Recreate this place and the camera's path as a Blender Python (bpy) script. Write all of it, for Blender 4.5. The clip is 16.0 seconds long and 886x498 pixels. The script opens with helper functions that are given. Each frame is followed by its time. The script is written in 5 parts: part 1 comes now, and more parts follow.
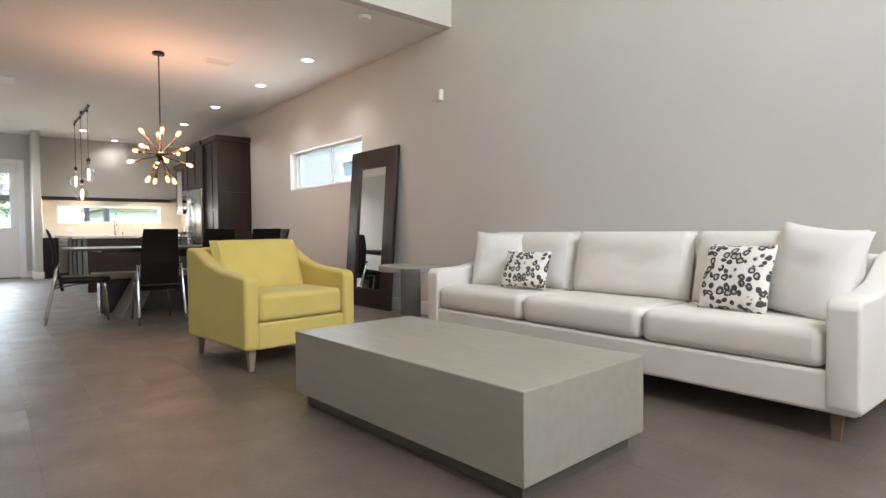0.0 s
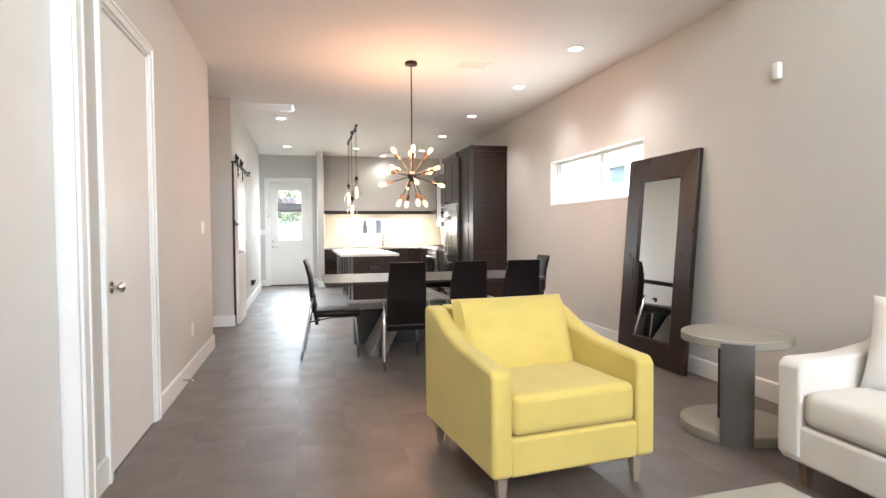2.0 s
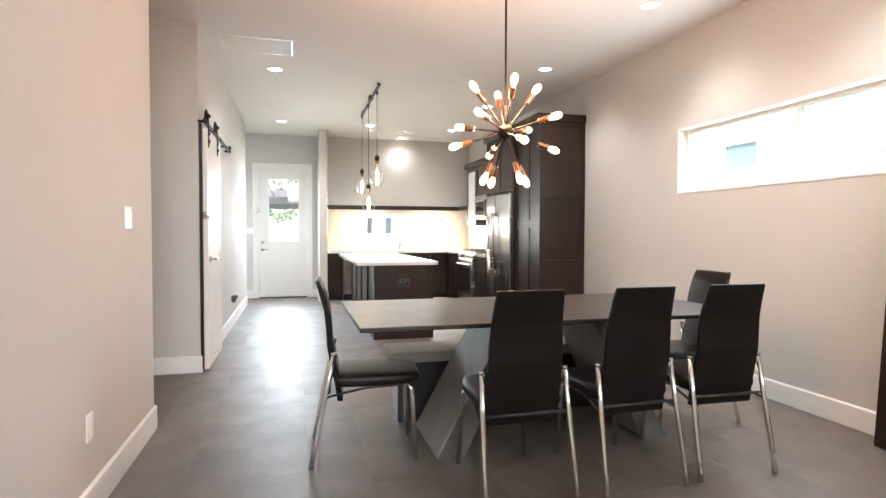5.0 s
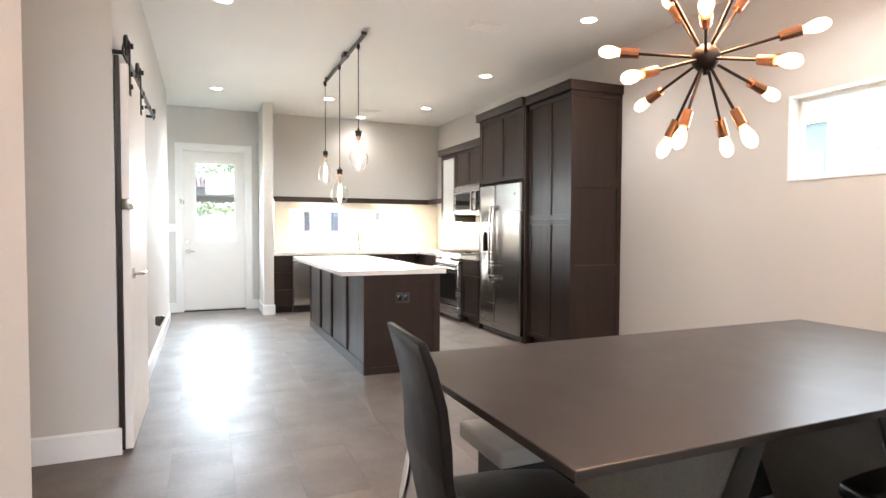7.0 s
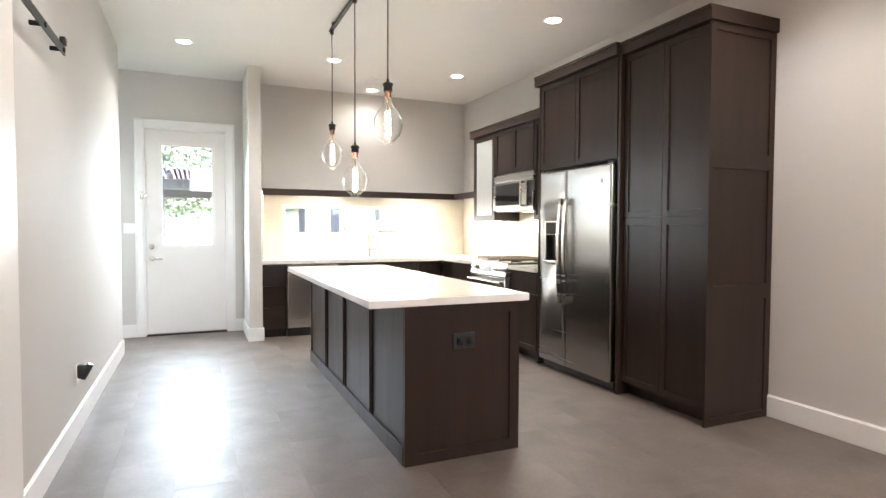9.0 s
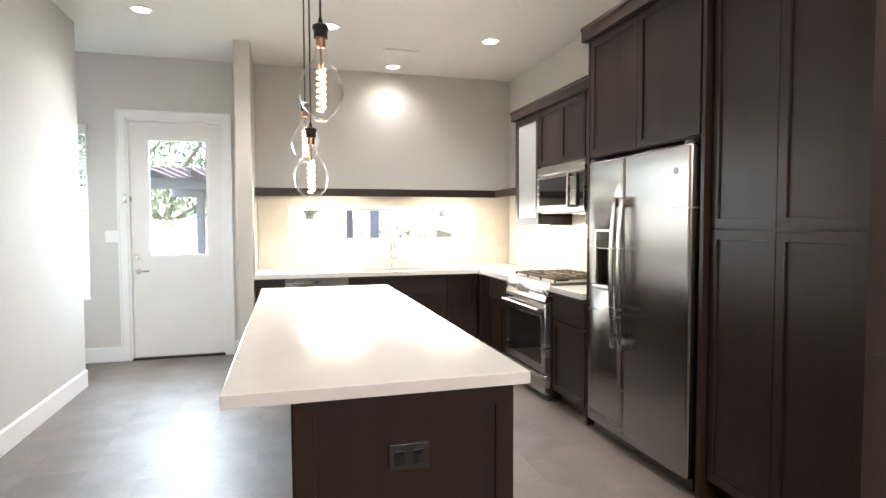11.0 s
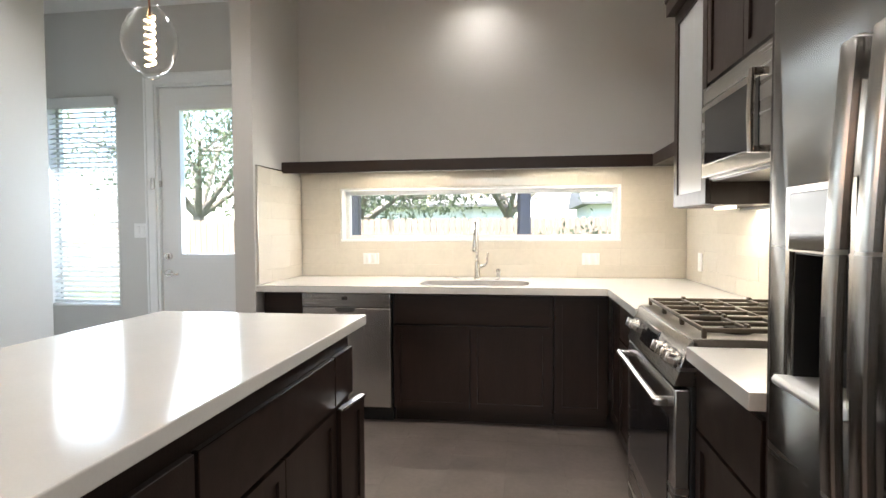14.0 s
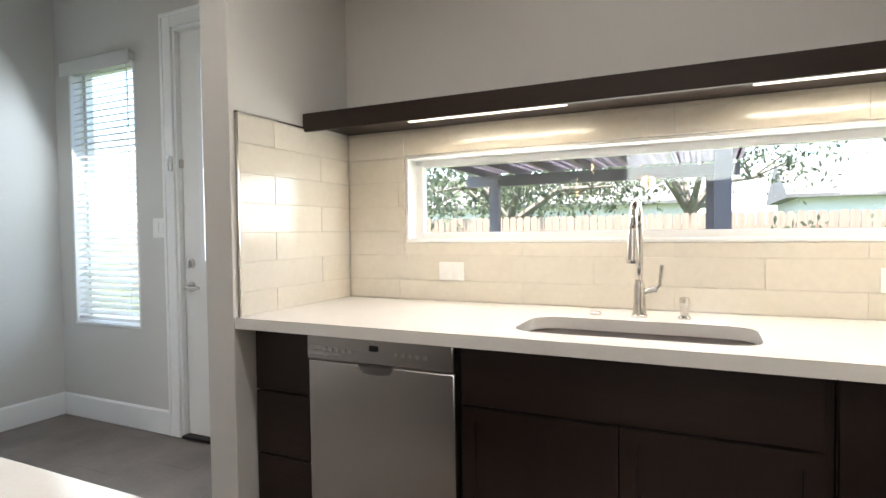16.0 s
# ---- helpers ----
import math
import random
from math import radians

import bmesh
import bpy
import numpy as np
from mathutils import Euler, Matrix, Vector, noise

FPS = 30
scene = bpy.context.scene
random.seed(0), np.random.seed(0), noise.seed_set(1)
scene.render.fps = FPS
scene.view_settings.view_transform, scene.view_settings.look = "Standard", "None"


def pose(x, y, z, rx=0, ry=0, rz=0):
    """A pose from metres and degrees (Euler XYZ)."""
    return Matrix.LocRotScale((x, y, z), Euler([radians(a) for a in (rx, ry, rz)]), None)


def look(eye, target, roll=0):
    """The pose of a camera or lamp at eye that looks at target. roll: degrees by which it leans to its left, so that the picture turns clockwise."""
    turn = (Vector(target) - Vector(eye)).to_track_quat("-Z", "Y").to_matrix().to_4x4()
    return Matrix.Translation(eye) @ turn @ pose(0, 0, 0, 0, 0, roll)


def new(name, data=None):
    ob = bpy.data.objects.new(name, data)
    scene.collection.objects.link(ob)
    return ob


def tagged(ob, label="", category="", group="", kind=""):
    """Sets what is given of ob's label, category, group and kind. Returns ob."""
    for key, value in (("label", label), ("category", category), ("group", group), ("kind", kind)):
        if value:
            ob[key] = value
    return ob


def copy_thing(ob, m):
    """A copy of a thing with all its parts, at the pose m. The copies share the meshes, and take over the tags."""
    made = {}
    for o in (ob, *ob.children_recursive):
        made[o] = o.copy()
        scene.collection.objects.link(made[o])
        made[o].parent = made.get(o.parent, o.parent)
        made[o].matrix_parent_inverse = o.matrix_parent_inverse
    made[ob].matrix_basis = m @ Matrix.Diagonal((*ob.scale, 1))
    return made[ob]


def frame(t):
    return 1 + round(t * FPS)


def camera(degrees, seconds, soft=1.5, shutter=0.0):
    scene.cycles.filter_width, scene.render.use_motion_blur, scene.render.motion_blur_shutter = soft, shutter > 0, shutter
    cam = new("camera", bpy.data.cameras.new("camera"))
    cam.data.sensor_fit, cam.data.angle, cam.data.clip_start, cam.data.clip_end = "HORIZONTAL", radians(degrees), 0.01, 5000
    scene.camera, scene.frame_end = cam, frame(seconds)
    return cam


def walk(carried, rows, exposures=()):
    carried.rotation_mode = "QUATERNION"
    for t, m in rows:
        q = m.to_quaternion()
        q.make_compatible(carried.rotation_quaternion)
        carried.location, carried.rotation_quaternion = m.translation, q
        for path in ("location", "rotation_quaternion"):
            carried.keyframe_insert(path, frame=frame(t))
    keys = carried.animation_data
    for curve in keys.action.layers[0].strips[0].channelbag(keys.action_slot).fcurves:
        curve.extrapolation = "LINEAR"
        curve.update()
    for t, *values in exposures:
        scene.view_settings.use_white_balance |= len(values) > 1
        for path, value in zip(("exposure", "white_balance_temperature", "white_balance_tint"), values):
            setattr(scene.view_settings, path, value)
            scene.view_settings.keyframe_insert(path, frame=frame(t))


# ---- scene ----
cam = camera(76.8, 16.0)
PATH = [
    (0, (-0.017, -0.255, 0.937), (1.252, 1.289, 0.874), -0.4),
    (0.5, (0.057, 0.015, 1.009), (0.956, 1.8, 0.945), -0.6),
    (1, (0.204, 0.335, 1.121), (0.89, 2.212, 1.056), -0.5),
    (1.5, (0.388, 0.683, 1.227), (0.955, 2.6, 1.161), -0.5),
    (2, (0.5, 1.073, 1.272), (0.98, 3.013, 1.206), -0.4),
    (2.5, (0.612, 1.502, 1.291), (1.08, 3.445, 1.223), -0.2),
    (3, (0.709, 1.941, 1.309), (1.075, 3.907, 1.242), -0.2),
    (3.5, (0.707, 2.418, 1.323), (1.052, 4.387, 1.254), -0.1),
    (4, (0.681, 2.908, 1.297), (1.03, 4.876, 1.227), -0.0),
    (4.2, (0.635, 3.088, 1.268), (0.988, 5.055, 1.204), 0.0),
    (6.3, (0.079, 4.863, 1.237), (0.865, 6.7, 1.161), 0.1),
    (6.5, (0.07, 5.053, 1.252), (0.855, 6.891, 1.174), 0.0),
    (7, (0.011, 5.538, 1.258), (0.794, 7.377, 1.187), 0.2),
    (7.5, (-0.008, 6.048, 1.275), (0.775, 7.887, 1.201), 0.1),
    (8, (0.029, 6.512, 1.262), (0.794, 8.359, 1.192), 0.2),
    (8.5, (0.119, 6.957, 1.26), (0.915, 8.791, 1.187), 0.2),
    (9, (0.248, 7.406, 1.272), (1.056, 9.233, 1.2), 0.2),
    (9.2, (0.303, 7.565, 1.281), (1.112, 9.393, 1.208), 0.2),
    (11.3, (1.535, 8.583, 1.395), (1.949, 10.537, 1.308), -0.1),
    (11.5, (1.749, 8.663, 1.361), (2.072, 10.635, 1.281), -0.0),
    (12, (2.127, 8.916, 1.347), (2.275, 10.909, 1.276), -0.1),
    (12.5, (2.437, 9.199, 1.361), (2.356, 11.195, 1.281), -0.3),
    (13, (2.624, 9.627, 1.326), (2.389, 11.612, 1.251), -0.4),
    (13.5, (2.680, 10.084, 1.309), (2.421, 12.064, 1.233), -0.3),
    (14, (2.674, 10.556, 1.272), (2.384, 12.532, 1.197), -0.3),
    (14.5, (2.634, 11.013, 1.278), (2.354, 12.991, 1.202), -0.3),
    (15, (2.592, 11.493, 1.273), (2.313, 13.47, 1.194), -0.3),
    (15.5, (2.59, 11.964, 1.267), (2.151, 13.913, 1.184), -0.4),
    (16, (2.559, 12.41, 1.223), (1.703, 14.216, 1.16), -0.7),
]
walk(cam, [(t, look(eye, target, roll)) for t, eye, target, roll in PATH],
     exposures=[(0, 3.14), (0.5, 3.49), (1.5, 3.79), (4, 3.87), (6.5, 4.06), (9, 3.95), (11.5, 3.74), (12.5, 3.57), (14, 3.0), (15, 2.86), (16, 2.78)])

# ---- light ----
world = bpy.data.worlds.new("sky")
scene.world = world
world.use_nodes = True
_nt = world.node_tree
_sky = _nt.nodes.new("ShaderNodeTexSky")
_sky.sky_type = "NISHITA"
_sky.sun_disc = False
_sky.sun_elevation, _sky.sun_rotation = radians(75.5), radians(213.2)
_nt.nodes["Background"].inputs["Strength"].default_value = 0.15
_nt.links.new(_sky.outputs[0], _nt.nodes["Background"].inputs["Color"])


def lamp(name, kind, matrix, watts, colour, **kw):
    data = bpy.data.lights.new(name, kind)
    data.energy, data.color = watts, colour
    for key, value in kw.items():
        if key == "size":
            data.size = value
        elif key == "size_y":
            data.shape, data.size_y = "RECTANGLE", value
        elif key == "radius":
            data.shadow_soft_size = value
        elif key == "cone":
            data.spot_size, data.spot_blend = radians(value), 0.9
        elif key == "angle":
            data.angle = radians(value)
        elif key == "spread":
            data.spread = radians(value)
    ob = new(name, data)
    ob.matrix_world = matrix
    return ob


DAY, COOL, BACK = (1.0, 0.98, 0.95), (0.80, 0.91, 1.0), 14.75
# high sun from over the front of the house; it reaches the yard and grazes the house next door
lamp("sun", "SUN", look((0, 0, 10), (0.85, 1.3, 4.0)), 5.0, (1.0, 0.96, 0.9), angle=0.6)
# daylight in the high living-room window, the nook window, the glazed door and the two strip windows
lamp("window_light_front", "AREA", look((1.7, -2.58, 4.0), (1.7, 5, 2.2)), 26, (1.0, 0.965, 0.875), size=3.3, size_y=2.5)
lamp("window_light_nook", "AREA", look((-0.975, BACK + 0.15, 1.49), (-0.975, 0, -5.5)), 2.7, COOL, size=0.62, size_y=1.6)
lamp("window_light_door", "AREA", look((0.165, BACK + 0.02, 1.655), (0.165, 0, -5.5)), 3.3, COOL, size=0.52, size_y=1.15, spread=130)
lamp("window_light_dining", "AREA", look((3.86, 7.15, 1.9), (0, 7.15, 1.9)), 2.5, COOL, size=2.0, size_y=0.5)
lamp("window_light_kitchen", "AREA", look((2.31, BACK + 0.05, 1.375), (2.31, 0, 1.375)), 1.65, DAY, size=1.9, size_y=0.34)
CAN_SPOTS = [(0.165, 10.35), (0.165, 13.40), (1.62, 13.40), (2.36, 14.48), (3.08, 13.42),
             (3.08, 11.48), (3.08, 9.55), (3.14, 7.72), (3.14, 6.20)]
for cx, cy in CAN_SPOTS:
    lamp("downlight_lamp", "SPOT", look((cx, cy, 3.05), (cx, cy + 0.001, 0)), (3.1 if cy > 14 else 13.5 if cy > 11 else 8.0) if cx > 0.5 else 6.5, (1.0, 0.965, 0.925), radius=0.10, cone=150 if cy > 14 else 134)
lamp("chandelier_lamp", "POINT", pose(1.63, 7.0, 2.03), 5.5, (1.0, 0.50, 0.27), radius=0.12)
for cx, w in ((1.76, 0.62), (3.02, 0.62)):
    lamp("shelf_strip_lamp", "AREA", look((cx, 14.462, 1.676), (cx, 14.48, 0)), 0.75, (1.0, 0.86, 0.66), size=w, size_y=0.05)
lamp("upper_strip_lamp", "AREA", look((3.62, 13.45, 1.345), (3.66, 13.45, 0)), 0.5, (1.0, 0.89, 0.72), size=0.12, size_y=0.45)
lamp("hood_lamp", "AREA", look((3.60, 12.76, 1.445), (3.62, 12.76, 0)), 0.6, (1.0, 0.89, 0.72), size=0.12, size_y=0.5)

# ---- materials ----
MATS = {}


def mat(name, colour, rough=0.5, metal=0.0, vary=0.08, scale=3.0, fine=60.0, bump=0.02, stretch=(1, 1, 1), coat=0.0,
        piece=0.0, island=0.0, rough_vary=0.08, second=None, sheen=0.0, spec=0.5, brushed=0.0):
    """A surface with broad blotches, fine grain and relief; stretch squeezes the grain along an axis."""
    m = bpy.data.materials.new(name)
    m.use_nodes = True
    nt = m.node_tree
    N, L = nt.nodes, nt.links
    bsdf = N["Principled BSDF"]
    tc = N.new("ShaderNodeTexCoord")
    mp = N.new("ShaderNodeMapping")
    mp.inputs["Scale"].default_value = stretch
    L.new(tc.outputs["Object"], mp.inputs["Vector"])
    big, small = N.new("ShaderNodeTexNoise"), N.new("ShaderNodeTexNoise")
    for n, s, d in ((big, scale, 4), (small, fine, 3)):
        n.inputs["Scale"].default_value, n.inputs["Detail"].default_value = s, d
        L.new(mp.outputs[0], n.inputs["Vector"])
    if piece or island:
        info = N.new("ShaderNodeObjectInfo")
        add = N.new("ShaderNodeVectorMath")
        sc = N.new("ShaderNodeVectorMath")
        sc.operation = "SCALE"
        comb = N.new("ShaderNodeCombineXYZ")
        for i in range(3):
            L.new(info.outputs["Random"], comb.inputs[i])
        L.new(comb.outputs[0], sc.inputs[0])
        sc.inputs["Scale"].default_value = 40.0
        L.new(mp.outputs[0], add.inputs[0])
        L.new(sc.outputs[0], add.inputs[1])
        L.new(add.outputs[0], big.inputs["Vector"])
    a = Vector(colour)
    b = Vector(second) if second else a * (1 - 2.2 * vary)
    ramp = N.new("ShaderNodeMix")
    ramp.data_type = "RGBA"
    ramp.inputs["A"].default_value, ramp.inputs["B"].default_value = (*(a * (1 + vary * 0.6)), 1), (*b, 1)
    blend = N.new("ShaderNodeMath")
    blend.operation = "MULTIPLY_ADD"
    blend.inputs[1].default_value, blend.inputs[2].default_value = 1.6, -0.3
    blend.use_clamp = True
    L.new(big.outputs["Fac"], blend.inputs[0])
    L.new(blend.outputs[0], ramp.inputs["Factor"])
    grain = N.new("ShaderNodeMix")
    grain.data_type, grain.blend_type = "RGBA", "MULTIPLY"
    grain.inputs["Factor"].default_value = min(1.0, vary * 4)
    gm = N.new("ShaderNodeMapRange")
    gm.inputs["From Min"].default_value, gm.inputs["From Max"].default_value = 0.3, 0.7
    gm.inputs["To Min"].default_value, gm.inputs["To Max"].default_value = 0.72, 1.12
    L.new(small.outputs["Fac"], gm.inputs["Value"])
    L.new(ramp.outputs["Result"], grain.inputs["A"])
    L.new(gm.outputs[0], grain.inputs["B"])
    out = grain.outputs["Result"]
    if piece or island:
        hsv = N.new("ShaderNodeHueSaturation")
        rnd = N.new("ShaderNodeMapRange")
        rnd.inputs["To Min"].default_value, rnd.inputs["To Max"].default_value = 1 - (piece or island), 1 + (piece or island)
        if piece:
            L.new(info.outputs["Random"], rnd.inputs["Value"])
        else:
            geo = N.new("ShaderNodeNewGeometry")
            L.new(geo.outputs["Random Per Island"], rnd.inputs["Value"])
        L.new(rnd.outputs[0], hsv.inputs["Value"])
        L.new(out, hsv.inputs["Color"])
        out = hsv.outputs["Color"]
    L.new(out, bsdf.inputs["Base Color"])
    rr = N.new("ShaderNodeMapRange")
    rr.inputs["To Min"].default_value, rr.inputs["To Max"].default_value = max(0.02, rough - rough_vary), min(1, rough + rough_vary)
    L.new(big.outputs["Fac"], rr.inputs["Value"])
    L.new(rr.outputs[0], bsdf.inputs["Roughness"])
    bsdf.inputs["Metallic"].default_value = metal
    bsdf.inputs["Coat Weight"].default_value = coat
    bsdf.inputs["Sheen Weight"].default_value = sheen
    bsdf.inputs["Specular IOR Level"].default_value = spec
    if brushed:
        tg = N.new("ShaderNodeTangent")
        tg.direction_type, tg.axis = "RADIAL", "Z"
        L.new(tg.outputs[0], bsdf.inputs["Tangent"])
        bsdf.inputs["Anisotropic"].default_value = brushed
    if bump:
        bp = N.new("ShaderNodeBump")
        bp.inputs["Strength"].default_value, bp.inputs["Distance"].default_value = min(1.0, bump * 10), 0.002
        L.new(small.outputs["Fac"], bp.inputs["Height"])
        L.new(bp.outputs[0], bsdf.inputs["Normal"])
    MATS[name] = m
    return m


def plain_glass(name, rim=0.65, sharp=4.0):
    """Thin clear glass: seen straight through, with a mirror gloss that grows towards the edge."""
    m = bpy.data.materials.new(name)
    m.use_nodes = True
    N, L = m.node_tree.nodes, m.node_tree.links
    N.remove(N["Principled BSDF"])
    clear, gloss, mix, edge = N.new("ShaderNodeBsdfTransparent"), N.new("ShaderNodeBsdfGlossy"), N.new("ShaderNodeMixShader"), N.new("ShaderNodeLayerWeight")
    power, amount = N.new("ShaderNodeMath"), N.new("ShaderNodeMath")
    power.operation, amount.operation = "POWER", "MULTIPLY_ADD"
    power.inputs[1].default_value = sharp
    amount.inputs[1].default_value, amount.inputs[2].default_value = rim, 0.035
    clear.inputs["Color"].default_value = (0.98, 0.985, 0.98, 1)
    gloss.inputs["Roughness"].default_value = 0.0
    L.new(edge.outputs["Facing"], power.inputs[0])
    L.new(power.outputs[0], amount.inputs[0])
    L.new(amount.outputs[0], mix.inputs[0])
    L.new(clear.outputs[0], mix.inputs[1])
    L.new(gloss.outputs[0], mix.inputs[2])
    L.new(mix.outputs[0], N["Material Output"].inputs["Surface"])
    return m


def glow(name, colour, strength):
    m = bpy.data.materials.new(name)
    m.use_nodes = True
    bsdf = m.node_tree.nodes["Principled BSDF"]
    bsdf.inputs["Base Color"].default_value = (*colour, 1)
    bsdf.inputs["Emission Color"].default_value = (*colour, 1)
    bsdf.inputs["Emission Strength"].default_value = strength
    return m


def spotted(name):
    """Off-white cloth with broken dark rings round grey-brown spots."""
    m = mat(name, (0.78, 0.76, 0.72), 0.85, bump=0.05, fine=300)
    nt = m.node_tree
    N, L = nt.nodes, nt.links
    bsdf = N["Principled BSDF"]
    tc = N.new("ShaderNodeTexCoord")
    warp = N.new("ShaderNodeTexNoise")
    warp.inputs["Scale"].default_value = 9
    mixv = N.new("ShaderNodeVectorMath")
    mixv.operation = "MULTIPLY_ADD"
    mixv.inputs[1].default_value = (0.06, 0.06, 0.06)
    L.new(tc.outputs["Object"], warp.inputs["Vector"])
    L.new(warp.outputs["Color"], mixv.inputs[0])
    L.new(tc.outputs["Object"], mixv.inputs[2])
    vor = N.new("ShaderNodeTexVoronoi")
    vor.inputs["Scale"].default_value, vor.inputs["Randomness"].default_value = 23, 0.7
    L.new(mixv.outputs[0], vor.inputs["Vector"])
    ramp = N.new("ShaderNodeValToRGB")
    cr = ramp.color_ramp
    cr.interpolation = "LINEAR"
    cr.elements[0].position, cr.elements[0].color = 0.0, (0.42, 0.40, 0.38, 1)
    cr.elements[1].position, cr.elements[1].color = 1.0, (0.78, 0.76, 0.72, 1)
    for p, c in ((0.20, (0.55, 0.53, 0.50, 1)), (0.25, (0.055, 0.055, 0.057, 1)), (0.455, (0.055, 0.055, 0.057, 1)), (0.52, (0.78, 0.76, 0.72, 1))):
        e = cr.elements.new(p)
        e.color = c
    brk = N.new("ShaderNodeTexNoise")
    brk.inputs["Scale"].default_value = 22
    L.new(tc.outputs["Object"], brk.inputs["Vector"])
    gap = N.new("ShaderNodeMapRange")
    gap.inputs["From Min"].default_value, gap.inputs["From Max"].default_value = 0.68, 0.72
    L.new(brk.outputs["Fac"], gap.inputs["Value"])
    mx = N.new("ShaderNodeMix")
    mx.data_type = "RGBA"
    mx.inputs["B"].default_value = (0.76, 0.74, 0.70, 1)
    L.new(vor.outputs["Distance"], ramp.inputs["Fac"])
    L.new(ramp.outputs[0], mx.inputs["A"])
    L.new(gap.outputs[0], mx.inputs["Factor"])
    L.new(mx.outputs["Result"], bsdf.inputs["Base Color"])
    return m


def see_through(m, share):
    """Lets part of the light shine through a thin sheet."""
    N, L = m.node_tree.nodes, m.node_tree.links
    bsdf, mix, back = N["Principled BSDF"], N.new("ShaderNodeMixShader"), N.new("ShaderNodeBsdfTranslucent")
    mix.inputs[0].default_value = share
    source = bsdf.inputs["Base Color"].links[0].from_socket
    L.new(source, back.inputs["Color"])
    L.new(bsdf.outputs[0], mix.inputs[1])
    L.new(back.outputs[0], mix.inputs[2])
    L.new(mix.outputs[0], N["Material Output"].inputs["Surface"])
    return m


# pale blue-grey base colour stands in for the sky reflected in the panes
PALEPANE = mat("painted_sky_reflection_pane", (0.50, 0.57, 0.60), 0.08, vary=0.05, bump=0.0)
WALL = mat("greige_wall_paint", (0.585, 0.568, 0.540), 0.75, vary=0.02, scale=1.2, fine=220, bump=0.03)
CEIL = mat("ceiling_paint", (0.79, 0.775, 0.75), 0.85, vary=0.02, scale=1.0, fine=180, bump=0.04)
TRIM = mat("white_trim_paint", (0.80, 0.80, 0.79), 0.35, vary=0.02, fine=90, bump=0.006)
DOORW = mat("white_door_paint", (0.78, 0.77, 0.75), 0.55, vary=0.02, fine=120, bump=0.008)
BARN = mat("satin_white_door_paint", (0.80, 0.78, 0.75), 0.45, vary=0.02, fine=120, bump=0.006)
TILE = mat("taupe_stone_tile", (0.140, 0.112, 0.097), 0.47, spec=1.0, vary=0.12, scale=3.2, fine=40, bump=0.003, second=(0.098, 0.077, 0.066), piece=0.015, rough_vary=0.14)
GROUT = mat("grey_grout", (0.115, 0.092, 0.080), 0.7, vary=0.1)
WOOD = mat("espresso_wood", (0.030, 0.0178, 0.0137), 0.34, spec=0.26, vary=0.15, scale=2.4, fine=34, bump=0.012, stretch=(6, 6, 0.6), rough_vary=0.06)
WOODH = mat("espresso_wood_lengthwise", (0.029, 0.0174, 0.0134), 0.36, spec=0.26, vary=0.15, scale=2.4, fine=34, bump=0.012, stretch=(0.6, 6, 6), rough_vary=0.06)
FRAME = mat("mahogany_frame_wood", (0.026, 0.0135, 0.0105), 0.30, vary=0.2, scale=4, fine=60, bump=0.012, stretch=(5, 5, 0.7))
QUARTZ = mat("white_quartz", (0.70, 0.677, 0.640), 0.13, spec=0.27, vary=0.02, scale=8, fine=160, bump=0.0, rough_vary=0.02)
STEEL = mat("brushed_steel", (0.47, 0.455, 0.435), 0.27, brushed=0.7, metal=1.0, vary=0.03, scale=1.2, fine=50, bump=0.0, stretch=(0.3, 0.3, 14), rough_vary=0.02)
FRIDGESTEEL = mat("brushed_refrigerator_steel", (0.285, 0.273, 0.257), 0.27, 1.0, vary=0.010, scale=1.2, fine=30, bump=0.0, stretch=(0.3, 0.3, 14), rough_vary=0.012, brushed=0.8)
COOKSTEEL = mat("dark_cooktop_steel", (0.20, 0.18, 0.16), 0.35, 0.9, vary=0.06, scale=6, fine=60, bump=0.0)
STEELV = mat("brushed_steel_upright", (0.58, 0.565, 0.54), 0.27, 1.0, brushed=0.6, vary=0.012, scale=1.2, fine=50, bump=0.0, stretch=(12, 12, 1), rough_vary=0.005)
CHROME = mat("polished_chrome", (0.78, 0.78, 0.78), 0.08, 1.0, vary=0.01, bump=0.0, rough_vary=0.03)
NICKEL = mat("brushed_nickel", (0.62, 0.59, 0.55), 0.22, 1.0, vary=0.03, bump=0.004, rough_vary=0.05)
BLACK = mat("black_iron", (0.025, 0.022, 0.020), 0.45, 0.6, vary=0.1, bump=0.02)
DARKGLASS = mat("dark_oven_glass", (0.012, 0.012, 0.014), 0.06, vary=0.02, bump=0.0, rough_vary=0.02)
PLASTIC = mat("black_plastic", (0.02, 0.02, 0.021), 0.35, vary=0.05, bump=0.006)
WHITEP = mat("white_plastic", (0.80, 0.79, 0.77), 0.35, vary=0.01, bump=0.0)
COPPER = mat("copper_socket", (0.62, 0.30, 0.17), 0.25, 1.0, vary=0.05, bump=0.0)
BRONZE = mat("dark_bronze", (0.030, 0.019, 0.014), 0.50, 0.5, vary=0.08, bump=0.004)
LEATHER = mat("black_leather", (0.0095, 0.0065, 0.006), 0.40, spec=0.17, vary=0.12, scale=8, fine=260, bump=0.05)
# slightly lighter and shinier than the backrest leather
LEATHERB = mat("lighter_seat_leather", (0.0105, 0.0075, 0.0068), 0.40, spec=0.24, vary=0.12, scale=8, fine=260, bump=0.05)
YELLOW = mat("yellow_linen", (0.70, 0.55, 0.165), 0.92, spec=0.15, vary=0.05, scale=4, fine=420, bump=0.08, sheen=0.2)
